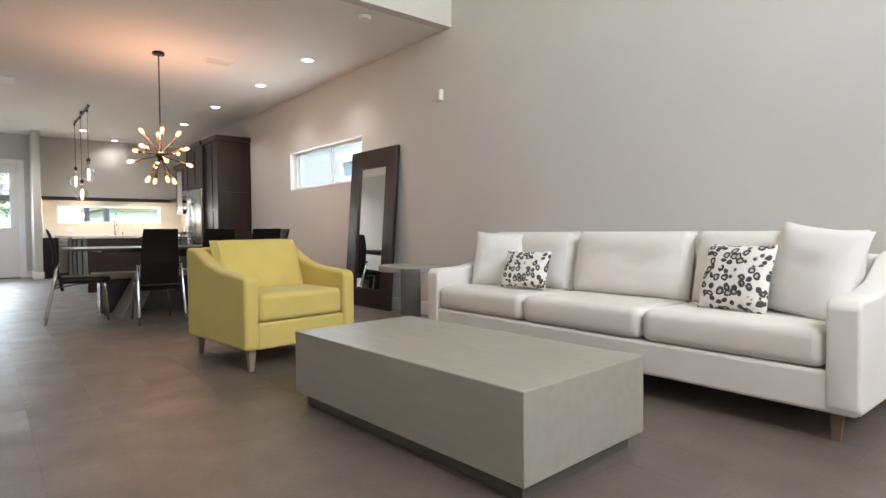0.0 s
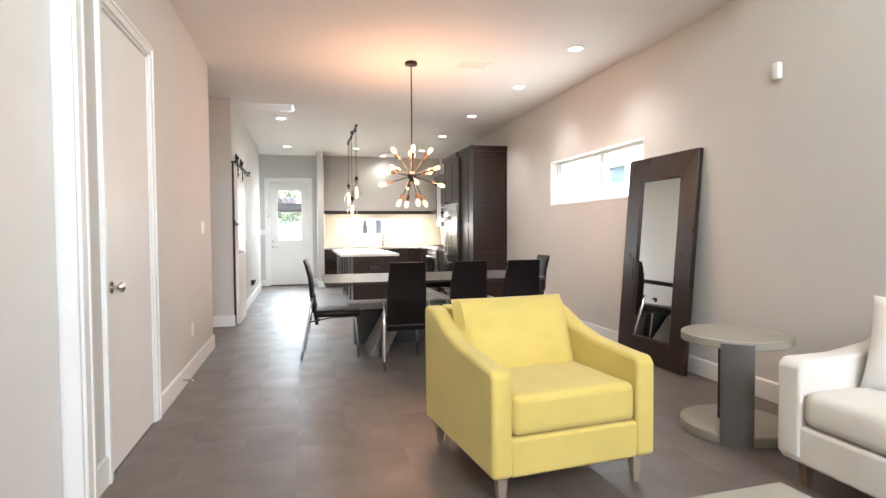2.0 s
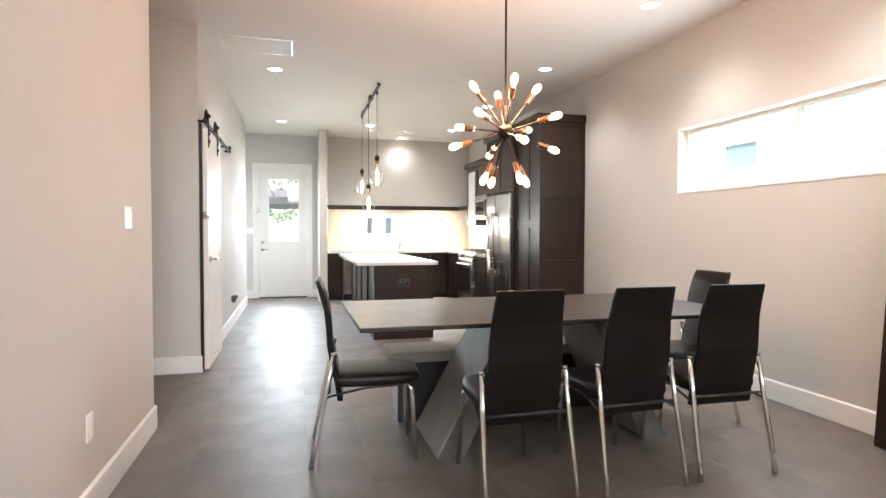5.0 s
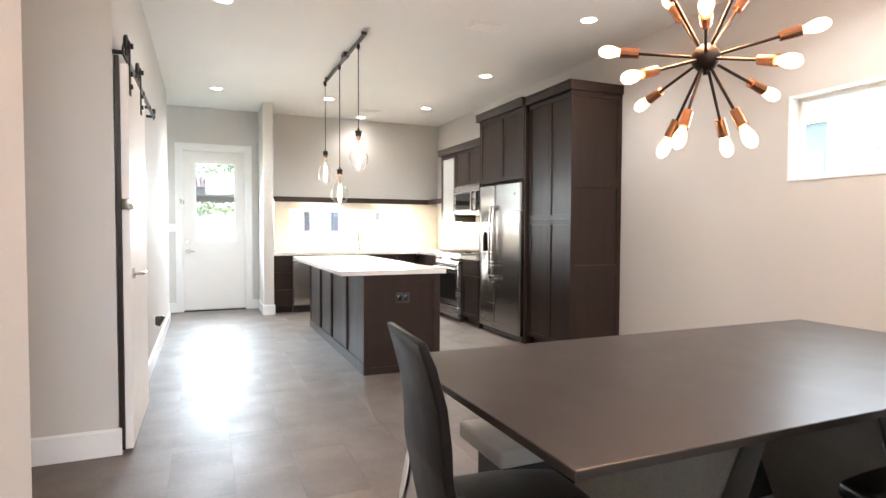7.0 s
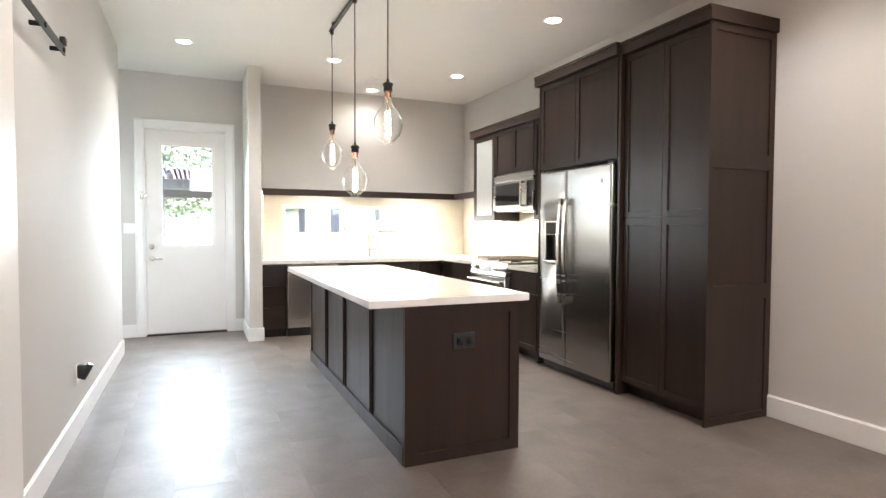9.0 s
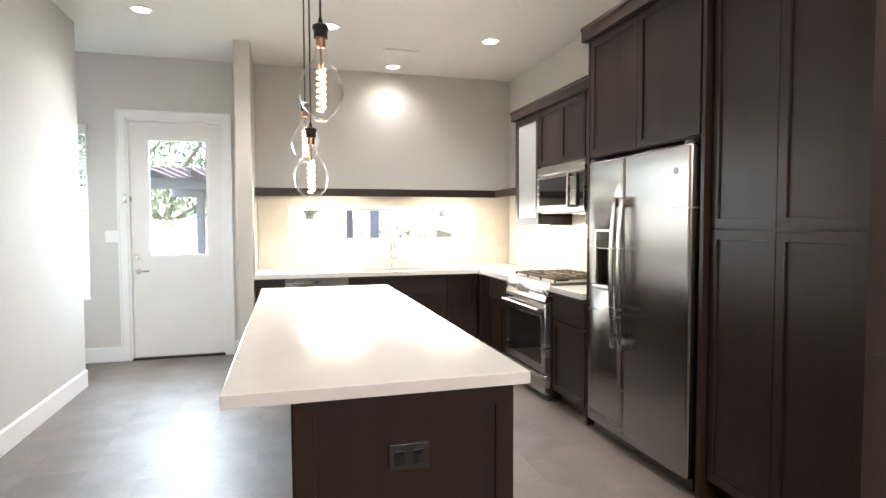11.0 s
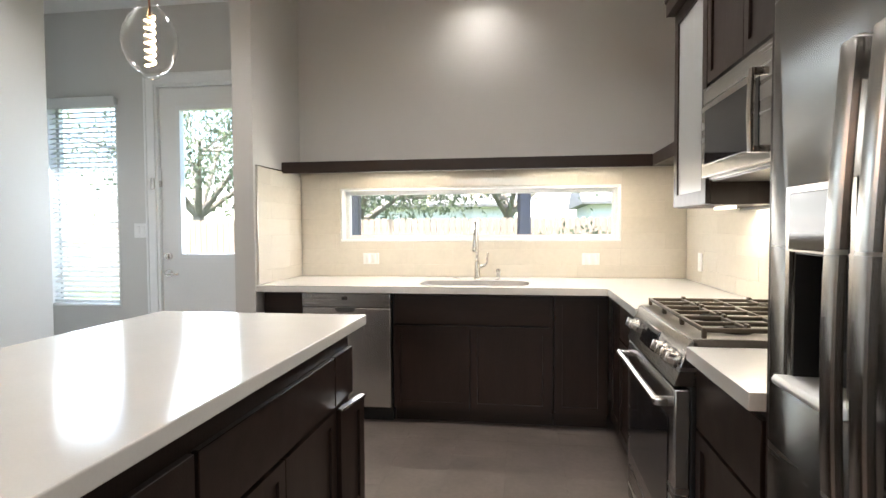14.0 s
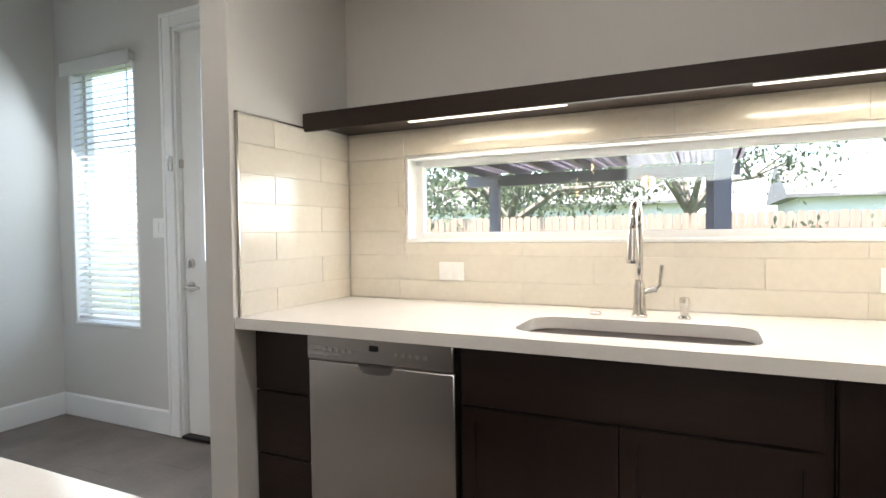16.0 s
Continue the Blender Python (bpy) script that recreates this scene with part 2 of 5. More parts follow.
CLOTH = mat("white_linen", (0.775, 0.745, 0.705), 0.95, spec=0.12, vary=0.035, scale=4, fine=380, bump=0.08)
PILLOW = mat("white_cotton", (0.80, 0.78, 0.76), 0.95, spec=0.12, vary=0.03, scale=4, fine=300, bump=0.06)
SPOTS = spotted("spotted_cotton")
VENEER = mat("grey_oak_veneer", (0.335, 0.315, 0.270), 0.42, vary=0.045, scale=4, fine=75, bump=0.010, stretch=(5, 0.7, 5))
PLINTH = mat("dark_grey_lacquer", (0.10, 0.092, 0.078), 0.5, vary=0.06)
SLATE = mat("grey_stone_top", (0.034, 0.026, 0.022), 0.36, spec=0.42, vary=0.05, scale=5, fine=140, bump=0.008, rough_vary=0.04)
CONCRETE = mat("grey_concrete", (0.36, 0.34, 0.31), 0.55, vary=0.1, scale=6, fine=90, bump=0.03)
GUNMETAL = mat("gunmetal_sheet", (0.20, 0.195, 0.19), 0.35, 0.7, vary=0.08, scale=5, bump=0.006)
GLOSSDARK = mat("smoked_gloss_panel", (0.045, 0.045, 0.048), 0.16, vary=0.06, bump=0.0)
BENCH = mat("taupe_upholstery", (0.36, 0.33, 0.295), 0.6, vary=0.06, fine=280, bump=0.05)
OAK = mat("tapered_oak_leg", (0.20, 0.135, 0.085), 0.45, vary=0.14, scale=6, fine=80, bump=0.01, stretch=(5, 5, 0.7))
SPLASH = mat("cream_glazed_tile", (0.68, 0.635, 0.555), 0.10, vary=0.03, scale=3, fine=40, bump=0.004, piece=0.02, rough_vary=0.03)
SGROUT = mat("cream_grout", (0.60, 0.56, 0.485), 0.85, vary=0.05)
GLASS = plain_glass("clear_glass")
BULBGLASS = plain_glass("clear_bulb_glass", 0.95, 2.3)
# satin steel; its dark blue tint stands in for the bluish reflection in the bowl
SINKSTEEL = mat("blue_reflection_sink_steel", (0.27, 0.285, 0.30), 0.33, 1.0, vary=0.03, scale=2, fine=60, bump=0.0)
ASHLEG = mat("grey_ash_leg", (0.33, 0.265, 0.21), 0.5, vary=0.12, scale=6, fine=80, bump=0.01, stretch=(5, 5, 0.7))
DUCT = mat("grey_duct_sheet", (0.36, 0.35, 0.33), 0.7, vary=0.06)
FROST = mat("frosted_cabinet_glass", (0.31, 0.315, 0.31), 0.30, vary=0.02, bump=0.0)
MIRROR = mat("mirror_silver", (0.90, 0.90, 0.89), 0.01, 1.0, vary=0.0, bump=0.0, rough_vary=0.0)
BULBGLOW = glow("warm_bulb_glow", (1.0, 0.64, 0.31), 0.30)
FILAMENT = glow("filament_glow", (1.0, 0.72, 0.42), 4.0)
CANGLOW = glow("downlight_glow", (1.0, 0.96, 0.90), 1.7)
STRIPGLOW = glow("strip_light_glow", (1.0, 0.90, 0.72), 0.5)
GRASS = mat("lawn_grass", (0.075, 0.11, 0.035), 0.9, vary=0.25, scale=2, fine=90, bump=0.1)
CEDAR = mat("cedar_fence_wood", (0.42, 0.31, 0.235), 0.8, vary=0.15, scale=3, fine=60, bump=0.03, stretch=(6, 6, 0.6), island=0.15)
PURPLE = mat("dark_painted_pergola", (0.20, 0.175, 0.215), 0.5, vary=0.1)
BARK = mat("tree_bark", (0.25, 0.215, 0.18), 0.9, vary=0.25, scale=8, bump=0.1)
LEAF = see_through(mat("tree_leaf", (0.145, 0.175, 0.11), 0.6, vary=0.25, scale=3, bump=0.0, island=0.35), 0.6)
SIDING = mat("pale_siding", (0.33, 0.35, 0.36), 0.7, vary=0.04, stretch=(1, 1, 4))
ROOFSHEET = see_through(mat("weathered_roof_sheet", (0.26, 0.23, 0.27), 0.5, vary=0.12), 0.3)
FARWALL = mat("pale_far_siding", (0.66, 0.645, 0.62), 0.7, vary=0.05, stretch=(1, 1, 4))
ROOFING = mat("grey_shingle_roof", (0.20, 0.19, 0.185), 0.9, vary=0.15, bump=0.05)
BLIND = see_through(mat("white_blind_slat", (0.84, 0.84, 0.83), 0.45, vary=0.01, bump=0.0), 0.5)

# ---- mesh helpers ----


def join(*parts):
    out = bmesh.new()
    for p in parts:
        me = bpy.data.meshes.new("tmp")
        p.to_mesh(me)
        out.from_mesh(me)
        bpy.data.meshes.remove(me)
        p.free()
    return out


def slab(lo, hi, bevel=0.0, seg=2):
    bm = bmesh.new()
    bmesh.ops.create_cube(bm, size=1.0)
    s = [b - a for a, b in zip(lo, hi)]
    c = [(a + b) / 2 for a, b in zip(lo, hi)]
    for v in bm.verts:
        v.co = Vector((v.co.x * s[0] + c[0], v.co.y * s[1] + c[1], v.co.z * s[2] + c[2]))
    if bevel:
        bmesh.ops.bevel(bm, geom=bm.edges[:], offset=min(bevel, 0.49 * min(abs(k) for k in s)), segments=seg, profile=0.5, affect="EDGES")
    return bm


def rod(p, q, r, r2=None, n=14):
    p, q = Vector(p), Vector(q)
    bm = bmesh.new()
    bmesh.ops.create_cone(bm, cap_ends=True, segments=n, radius1=r, radius2=r if r2 is None else r2, depth=(q - p).length)
    m = Matrix.Translation((p + q) / 2) @ (q - p).to_track_quat("Z", "Y").to_matrix().to_4x4()
    bmesh.ops.transform(bm, matrix=m, verts=bm.verts)
    return bm


def tube(points, r, n=10):
    """A round bar swept along points, with closed ends."""
    pts = [Vector(p) for p in points]
    bm = bmesh.new()
    rings, side = [], None
    for i, p in enumerate(pts):
        d = (pts[min(i + 1, len(pts) - 1)] - pts[max(i - 1, 0)]).normalized()
        if side is None:
            side = d.orthogonal().normalized()
        side = (side - d * side.dot(d)).normalized()
        up = d.cross(side)
        rings.append([bm.verts.new(p + r * (math.cos(2 * math.pi * k / n) * side + math.sin(2 * math.pi * k / n) * up)) for k in range(n)])
    for a, b in zip(rings, rings[1:]):
        for k in range(n):
            bm.faces.new((a[k], a[(k + 1) % n], b[(k + 1) % n], b[k]))
    bm.faces.new(rings[0][::-1])
    bm.faces.new(rings[-1])
    return bm


def lathe(profile, n=28, at=(0, 0, 0)):
    bm = bmesh.new()
    rings = []
    for r, z in profile:
        if r < 1e-5:
            rings.append([bm.verts.new((at[0], at[1], at[2] + z))])
        else:
            rings.append([bm.verts.new((at[0] + r * math.cos(2 * math.pi * k / n), at[1] + r * math.sin(2 * math.pi * k / n), at[2] + z)) for k in range(n)])
    for a, b in zip(rings, rings[1:]):
        for k in range(n):
            j = (k + 1) % n
            if len(a) == 1 and len(b) > 1:
                bm.faces.new((a[0], b[j], b[k]))
            elif len(b) == 1 and len(a) > 1:
                bm.faces.new((a[k], a[j], b[0]))
            elif len(a) > 1:
                bm.faces.new((a[k], a[j], b[j], b[k]))
    bmesh.ops.recalc_face_normals(bm, faces=bm.faces)
    return bm


def prism(poly, a, b, axis="z"):
    """A polygon of pairs, drawn out from a to b along an axis; for x the pairs are y, z, for y they are x, z."""
    def at(u, v, w):
        return {"z": (u, v, w), "y": (u, w, v), "x": (w, u, v)}[axis]
    bm = bmesh.new()
    lo = [bm.verts.new(at(u, v, a)) for u, v in poly]
    hi = [bm.verts.new(at(u, v, b)) for u, v in poly]
    bm.faces.new(lo)
    bm.faces.new(hi[::-1])
    for k in range(len(poly)):
        j = (k + 1) % len(poly)
        bm.faces.new((lo[k], hi[k], hi[j], lo[j]))
    bmesh.ops.recalc_face_normals(bm, faces=bm.faces)
    return bm


def rounded(bm, offset, seg=3):
    bmesh.ops.bevel(bm, geom=bm.edges[:], offset=offset, segments=seg, profile=0.5, affect="EDGES")
    return bm


def cushion(w, h, t, n=14, pinch=0.05, power=2.6):
    """A stuffed cushion in the x, z plane, t thick along y, with drawn-in sides and pointed corners."""
    bm = bmesh.new()
    sides = []
    for sgn in (-1, 1):
        grid = []
        for i in range(n + 1):
            row = []
            for j in range(n + 1):
                u, v = 2 * i / n - 1, 2 * j / n - 1
                edge = ((1 - abs(u) ** power) * (1 - abs(v) ** power)) ** 0.45
                x = u * w / 2 * (1 - pinch * (1 - v * v))
                z = v * h / 2 * (1 - pinch * (1 - u * u))
                wr = 0.012 * noise.noise(Vector((u * 2.3 + w * 7, v * 2.3 + h * 5, sgn))) + 0.005 * noise.noise(Vector((u * 6.0 + w * 3, v * 6.0, sgn * 2.0)))
                row.append(bm.verts.new((x, sgn * (t / 2 * edge + wr * edge), z)))
            grid.append(row)
        for i in range(n):
            for j in range(n):
                q = (grid[i][j], grid[i + 1][j], grid[i + 1][j + 1], grid[i][j + 1])
                bm.faces.new(q if sgn < 0 else q[::-1])
        sides.append(grid)
    bmesh.ops.remove_doubles(bm, verts=bm.verts, dist=0.0008)
    return bm


def moved(bm, m):
    bmesh.ops.transform(bm, matrix=m, verts=bm.verts)
    return bm


def mesh_of(name, bm, material, smooth=True):
    me = bpy.data.meshes.new(name)
    if smooth:
        for f in bm.faces:
            f.smooth = True
        for e in bm.edges:
            if len(e.link_faces) != 2:
                continue
            small, large = sorted(f.calc_area() for f in e.link_faces)
            bend = e.calc_face_angle()
            if bend > radians(38) or (bend > radians(8) and large > 0.004 and large > 5 * small):
                e.smooth = False
    bm.to_mesh(me)
    bm.free()
    me.materials.append(material)
    return me


def thing(name, base, label="", category="", group="", kind=""):
    """An Empty at a thing's base; its parts are drawn in the same frame as the base."""
    ob = new(name)
    ob.empty_display_size = 0.1
    ob.matrix_basis = Matrix.Translation(base)
    return tagged(ob, label, category, group, kind)


def part(name, bm, material, parent, label=""):
    ob = new(name, mesh_of(name, bm, material))
    ob.parent = parent
    if parent.parent is None:
        ob.matrix_parent_inverse = parent.matrix_basis.inverted()
    return tagged(ob, label)


def solo(name, bm, material, label="", category="", group="", kind=""):
    """A thing of one mesh, its origin in the middle of its base."""
    xs, ys, zs = zip(*[v.co for v in bm.verts])
    c = Vector(((min(xs) + max(xs)) / 2, (min(ys) + max(ys)) / 2, min(zs)))
    bmesh.ops.translate(bm, vec=-c, verts=bm.verts)
    ob = new(name, mesh_of(name, bm, material))
    ob.location = c
    return tagged(ob, label, category, group, kind)


def fixed(name, bm, material, label="", category=""):
    """A piece of the setting, drawn in place."""
    return tagged(new(name, mesh_of(name, bm, material)), label, category, "", "structure")


def pierced(axis, a, b, u0, u1, z0, z1, holes):
    """A wall a..b thick across axis, u0..u1 long, with holes (u0, u1, z0, z1) right through it."""
    us = sorted({u0, u1, *[h[0] for h in holes], *[h[1] for h in holes]})
    zs = sorted({z0, z1, *[h[2] for h in holes], *[h[3] for h in holes]})
    bits = []
    for p, q in zip(us, us[1:]):
        run = None
        for r, s in zip(zs, zs[1:]):
            open_here = any(h[0] < (p + q) / 2 < h[1] and h[2] < (r + s) / 2 < h[3] for h in holes)
            if not open_here:
                run = (run[0], s) if run else (r, s)
            if (open_here or s == zs[-1]) and run:
                lo, hi = ((a, p, run[0]), (b, q, run[1])) if axis == "x" else ((p, a, run[0]), (q, b, run[1]))
                bits.append(slab(lo, hi))
                run = None
    return join(*bits)


# ---- setting ----
C, TALL = 3.07, 5.9
RX, LX, HX, BY = 3.82, -0.49, -0.44, 14.75
fixed("wall_right", pierced("x", RX, RX + 0.16, -2.75, 14.95, 0, TALL, [(6.06, 8.25, 1.605, 2.20), (4.37, 14.95, C + 0.15, TALL)]), WALL, "greige painted plaster wall with a strip window", "wall")
fixed("wall_left", pierced("x", LX - 0.16, LX, -2.75, 7.6, 0, TALL, [(2.95, 3.90, 0, 2.44), (4.25, 5.15, 0, 2.44), (4.37, 7.6, C + 0.15, TALL)]), WALL, "greige painted plaster wall with two doorways", "wall")
fixed("wall_front", pierced("y", -2.75, -2.6, LX - 0.16, RX + 0.16, 0, TALL, [(0.0, 3.4, 2.7, 5.3)]), WALL, "greige painted wall with a high window", "wall")
fixed("wall_passage_near", slab((-2.4, 7.48, 0), (LX - 0.16, 7.6, C)), WALL, "greige wall of a side passage", "wall")
fixed("wall_passage_far", slab((-2.4, 9.06, 0), (HX, 9.18, C)), WALL, "greige wall end beside the barn door", "wall")
fixed("wall_passage_end", slab((-2.52, 7.48, 0), (-2.4, 9.18, C)), WALL, "greige end wall of a side passage", "wall")
fixed("wall_hall", slab((HX - 0.12, 9.18, 0), (HX, 13.85, C)), WALL, "greige hall wall behind the barn door", "wall")
fixed("wall_nook_near", slab((-1.57, 13.73, 0), (HX - 0.12, 13.85, C)), WALL, "greige wall of the back-door nook", "wall")
fixed("wall_nook_left", slab((-1.57, 13.85, 0), (-1.45, BY, C)), WALL, "greige side wall of the back-door nook", "wall")
fixed("wall_back", pierced("y", BY, BY + 0.16, -1.57, RX, 0, C, [(-1.30, -0.65, 0.635, 2.34), (-0.30, 0.60, 0, 2.44), (1.26, 3.36, 1.173, 1.578)]), WALL, "greige back wall with window and glazed door", "wall")
fixed("wall_pier", slab((0.79, 13.98, 0), (0.93, BY, C), 0.004), WALL, "short greige wing wall beside the kitchen", "wall")
fixed("wall_upper", slab((LX, 4.25, C), (RX, 4.37, TALL)), WALL, "upper wall over the dropped ceiling edge", "wall")
fixed("ceiling", slab((-2.52, 4.37, C), (RX, BY + 0.16, C + 0.15)), CEIL, "smooth matt ceiling", "ceiling")
fixed("ceiling_tall", slab((LX - 0.16, -2.75, TALL), (RX + 0.16, 4.37, TALL + 0.15)), CEIL, "tall living-room ceiling", "ceiling")


def baseboard(name, x0, y0, x1, y1, out):
    """A skirting along a wall face from one point to another, standing out along out."""
    h, t = 0.142, 0.016
    lo = (min(x0, x1, x0 + out[0] * t, x1 + out[0] * t), min(y0, y1, y0 + out[1] * t, y1 + out[1] * t), 0.0)
    hi = (max(x0, x1, x0 + out[0] * t, x1 + out[0] * t), max(y0, y1, y0 + out[1] * t, y1 + out[1] * t), h)
    b = slab(lo, hi, 0.004, 2)
    cap = slab((lo[0] + 0.007 * max(-out[0], 0), lo[1] + 0.007 * max(-out[1], 0), h - 0.02), (hi[0] - 0.007 * max(out[0], 0), hi[1] - 0.007 * max(out[1], 0), h + 0.008), 0.003, 1)
    fixed(name, join(b, cap), TRIM, "white painted baseboard", "baseboard")


baseboard("baseboard_right", RX, -2.6, RX, 9.97, (-1, 0))
baseboard("baseboard_left_a", LX, -2.6, LX, 2.86, (1, 0))
baseboard("baseboard_left_b", LX, 3.992, LX, 4.184, (1, 0))
baseboard("baseboard_left_c", LX, 5.22, LX, 7.6, (1, 0))
baseboard("baseboard_left_end", LX - 0.16, 7.6, LX + 0.016, 7.6, (0, 1))
baseboard("baseboard_passage", -2.4, 9.06, HX + 0.016, 9.06, (0, -1))
baseboard("baseboard_hall", HX, 9.06, HX, 13.85, (1, 0))
baseboard("baseboard_nook_left", -1.45, 13.85, -1.45, BY, (1, 0))
baseboard("baseboard_nook_back", -1.434, BY, -0.39, BY, (0, -1))
baseboard("baseboard_nook_right", 0.69, BY, 0.774, BY, (0, -1))
baseboard("baseboard_pier_side", 0.79, 13.98, 0.79, BY, (-1, 0))
baseboard("baseboard_pier_front", 0.774, 13.98, 0.946, 13.98, (0, -1))


def casing(name, axis, face, out, u0, u1, top, depth, w=0.088):
    """Door trim: two legs and a head on the wall face, and the jamb lining the opening."""
    t = 0.018
    def bx(ua, ub, za, zb, fa, fb, bev=0.004):
        fa, fb = min(fa, fb), max(fa, fb)
        return slab((fa, ua, za), (fb, ub, zb), bev) if axis == "x" else slab((ua, fa, za), (ub, fb, zb), bev)
    o = face + out * t
    bits = [bx(u0 - w, u0 - 0.004, 0, top + w, face, o), bx(u1 + 0.004, u1 + w, 0, top + w, face, o), bx(u0 - 0.004, u1 + 0.004, top + 0.004, top + w, face, o),
            bx(u0 - w - 0.003, u0 - w + 0.018, 0, top + w - 0.019, face - out * 0.002, o + out * 0.007), bx(u1 + w - 0.018, u1 + w + 0.003, 0, top + w - 0.019, face - out * 0.002, o + out * 0.007),
            bx(u0 - w - 0.003, u1 + w + 0.003, top + w - 0.018, top + w + 0.003, face - out * 0.002, o + out * 0.007)]
    inner = face - out * depth
    bits += [bx(u0 - 0.006, u0 + 0.016, 0, top, face + out * 0.004, inner, 0.002), bx(u1 - 0.016, u1 + 0.006, 0, top, face + out * 0.004, inner, 0.002),
             bx(u0, u1, top - 0.016, top + 0.006, face + out * 0.004, inner, 0.002)]
    fixed(name, join(*bits), TRIM, "white painted door casing", "trim")


casing("trim_side_door", "x", LX, 1, 2.95, 3.90, 2.44, 0.16)
casing("trim_closet_door", "x", LX, 1, 4.25, 5.15, 2.44, 0.16, 0.064)
casing("trim_back_door", "y", BY, -1, -0.30, 0.60, 2.44, 0.16)

# ---- doors and windows ----


def lever(parent, x, y, z, out, along, length=0.12):
    """A rose, a neck and a lever handle on a door; out and along are unit pairs."""
    o, a = Vector((*out, 0)), Vector((*along, 0))
    p = Vector((x, y, z))
    part("door_handle", join(rod(p, p + o * 0.012, 0.030, n=20), rod(p + o * 0.01, p + o * 0.055, 0.011), tube([p + o * 0.052, p + o * 0.055 + a * 0.02, p + o * 0.05 + a * length], 0.0095)), NICKEL, parent, "brushed nickel lever handle")


d = thing("door_1", (LX - 0.11, 3.5, 0), "closed flat white entry-side door, recessed in its frame", "door", "", "structure")
part("door_leaf", slab((LX - 0.115, 2.968, 0.03), (LX - 0.075, 3.872, 2.42), 0.003), DOORW, d)
# black strip that fills the gap between leaf and far jamb
part("weatherstrip", slab((LX - 0.118, 3.8735, 0.03), (LX - 0.082, 3.8835, 2.42)), PLASTIC, d, "black strip in the gap at the door edge")
lever(d, LX - 0.075, 3.04, 1.0, (1, 0), (0, 1))
part("threshold", slab((LX - 0.15, 2.968, 0.0), (LX + 0.03, 3.88, 0.026), 0.008), mat("worn_wood_threshold", (0.36, 0.29, 0.23), 0.5, vary=0.12), d, "pale wooden threshold")
d = thing("door_2", (LX, 4.78, 0), "closed flat white closet door", "door", "", "structure")
part("door_leaf", slab((LX - 0.045, 4.268, 0.012), (LX - 0.004, 5.128, 2.42), 0.003), DOORW, d)
p = Vector((LX - 0.004, 4.335, 0.985))
part("door_handle", join(rod(p, p + Vector((0.008, 0, 0)), 0.032, n=20), rod(p, p + Vector((0.04, 0, 0)), 0.011), moved(lathe([(0, 0), (0.02, 0.002), (0.029, 0.014), (0.027, 0.026), (0.012, 0.034), (0, 0.035)]), Matrix.Translation(p + Vector((0.036, 0, 0))) @ pose(0, 0, 0, 0, 90, 0))), NICKEL, d, "brushed nickel round knob")
for hz in (0.3, 1.0, 1.7, 2.2):
    part("hinge", join(slab((LX - 0.003, 5.126, hz), (LX + 0.006, 5.150, hz + 0.09), 0.002), rod((LX + 0.010, 5.138, hz - 0.004), (LX + 0.010, 5.138, hz + 0.094), 0.007, n=10)), TRIM, d)

d = thing("door_3", (0.15, BY + 0.05, 0), "white back door with a tall clear glass pane", "door", "", "structure")
part("door_leaf", pierced("y", BY + 0.03, BY + 0.075, -0.282, 0.582, 0.02, 2.42, [(-0.115, 0.445, 1.06, 2.25)]), DOORW, d)
gl = part("window_frame", pierced("y", BY + 0.022, BY + 0.083, -0.14, 0.47, 1.035, 2.275, [(-0.105, 0.435, 1.07, 2.24)]), TRIM, d)
pane = part("pane", slab((-0.11, BY + 0.05, 1.065), (0.44, BY + 0.056, 2.245)), GLASS, d)
pane.visible_shadow = False
lever(d, -0.225, BY + 0.03, 0.91, (0, -1), (1, 0), 0.11)
part("deadbolt", join(rod((-0.225, BY + 0.03, 1.05), (-0.225, BY + 0.012, 1.05), 0.030, n=20), slab((-0.231, BY - 0.004, 1.03), (-0.219, BY + 0.014, 1.07), 0.003)), NICKEL, d, "brushed nickel deadbolt")
part("door_chain_guard", join(slab((-0.335, BY - 0.034, 1.60), (-0.305, BY - 0.016, 1.69), 0.004), slab((-0.30, BY + 0.006, 1.62), (-0.27, BY + 0.03, 1.67), 0.003)), NICKEL, d, "small nickel swing lock")
part("sill", slab((-0.29, BY - 0.02, 0.0), (0.59, BY + 0.09, 0.018), 0.004), BLACK, d, "dark metal threshold")


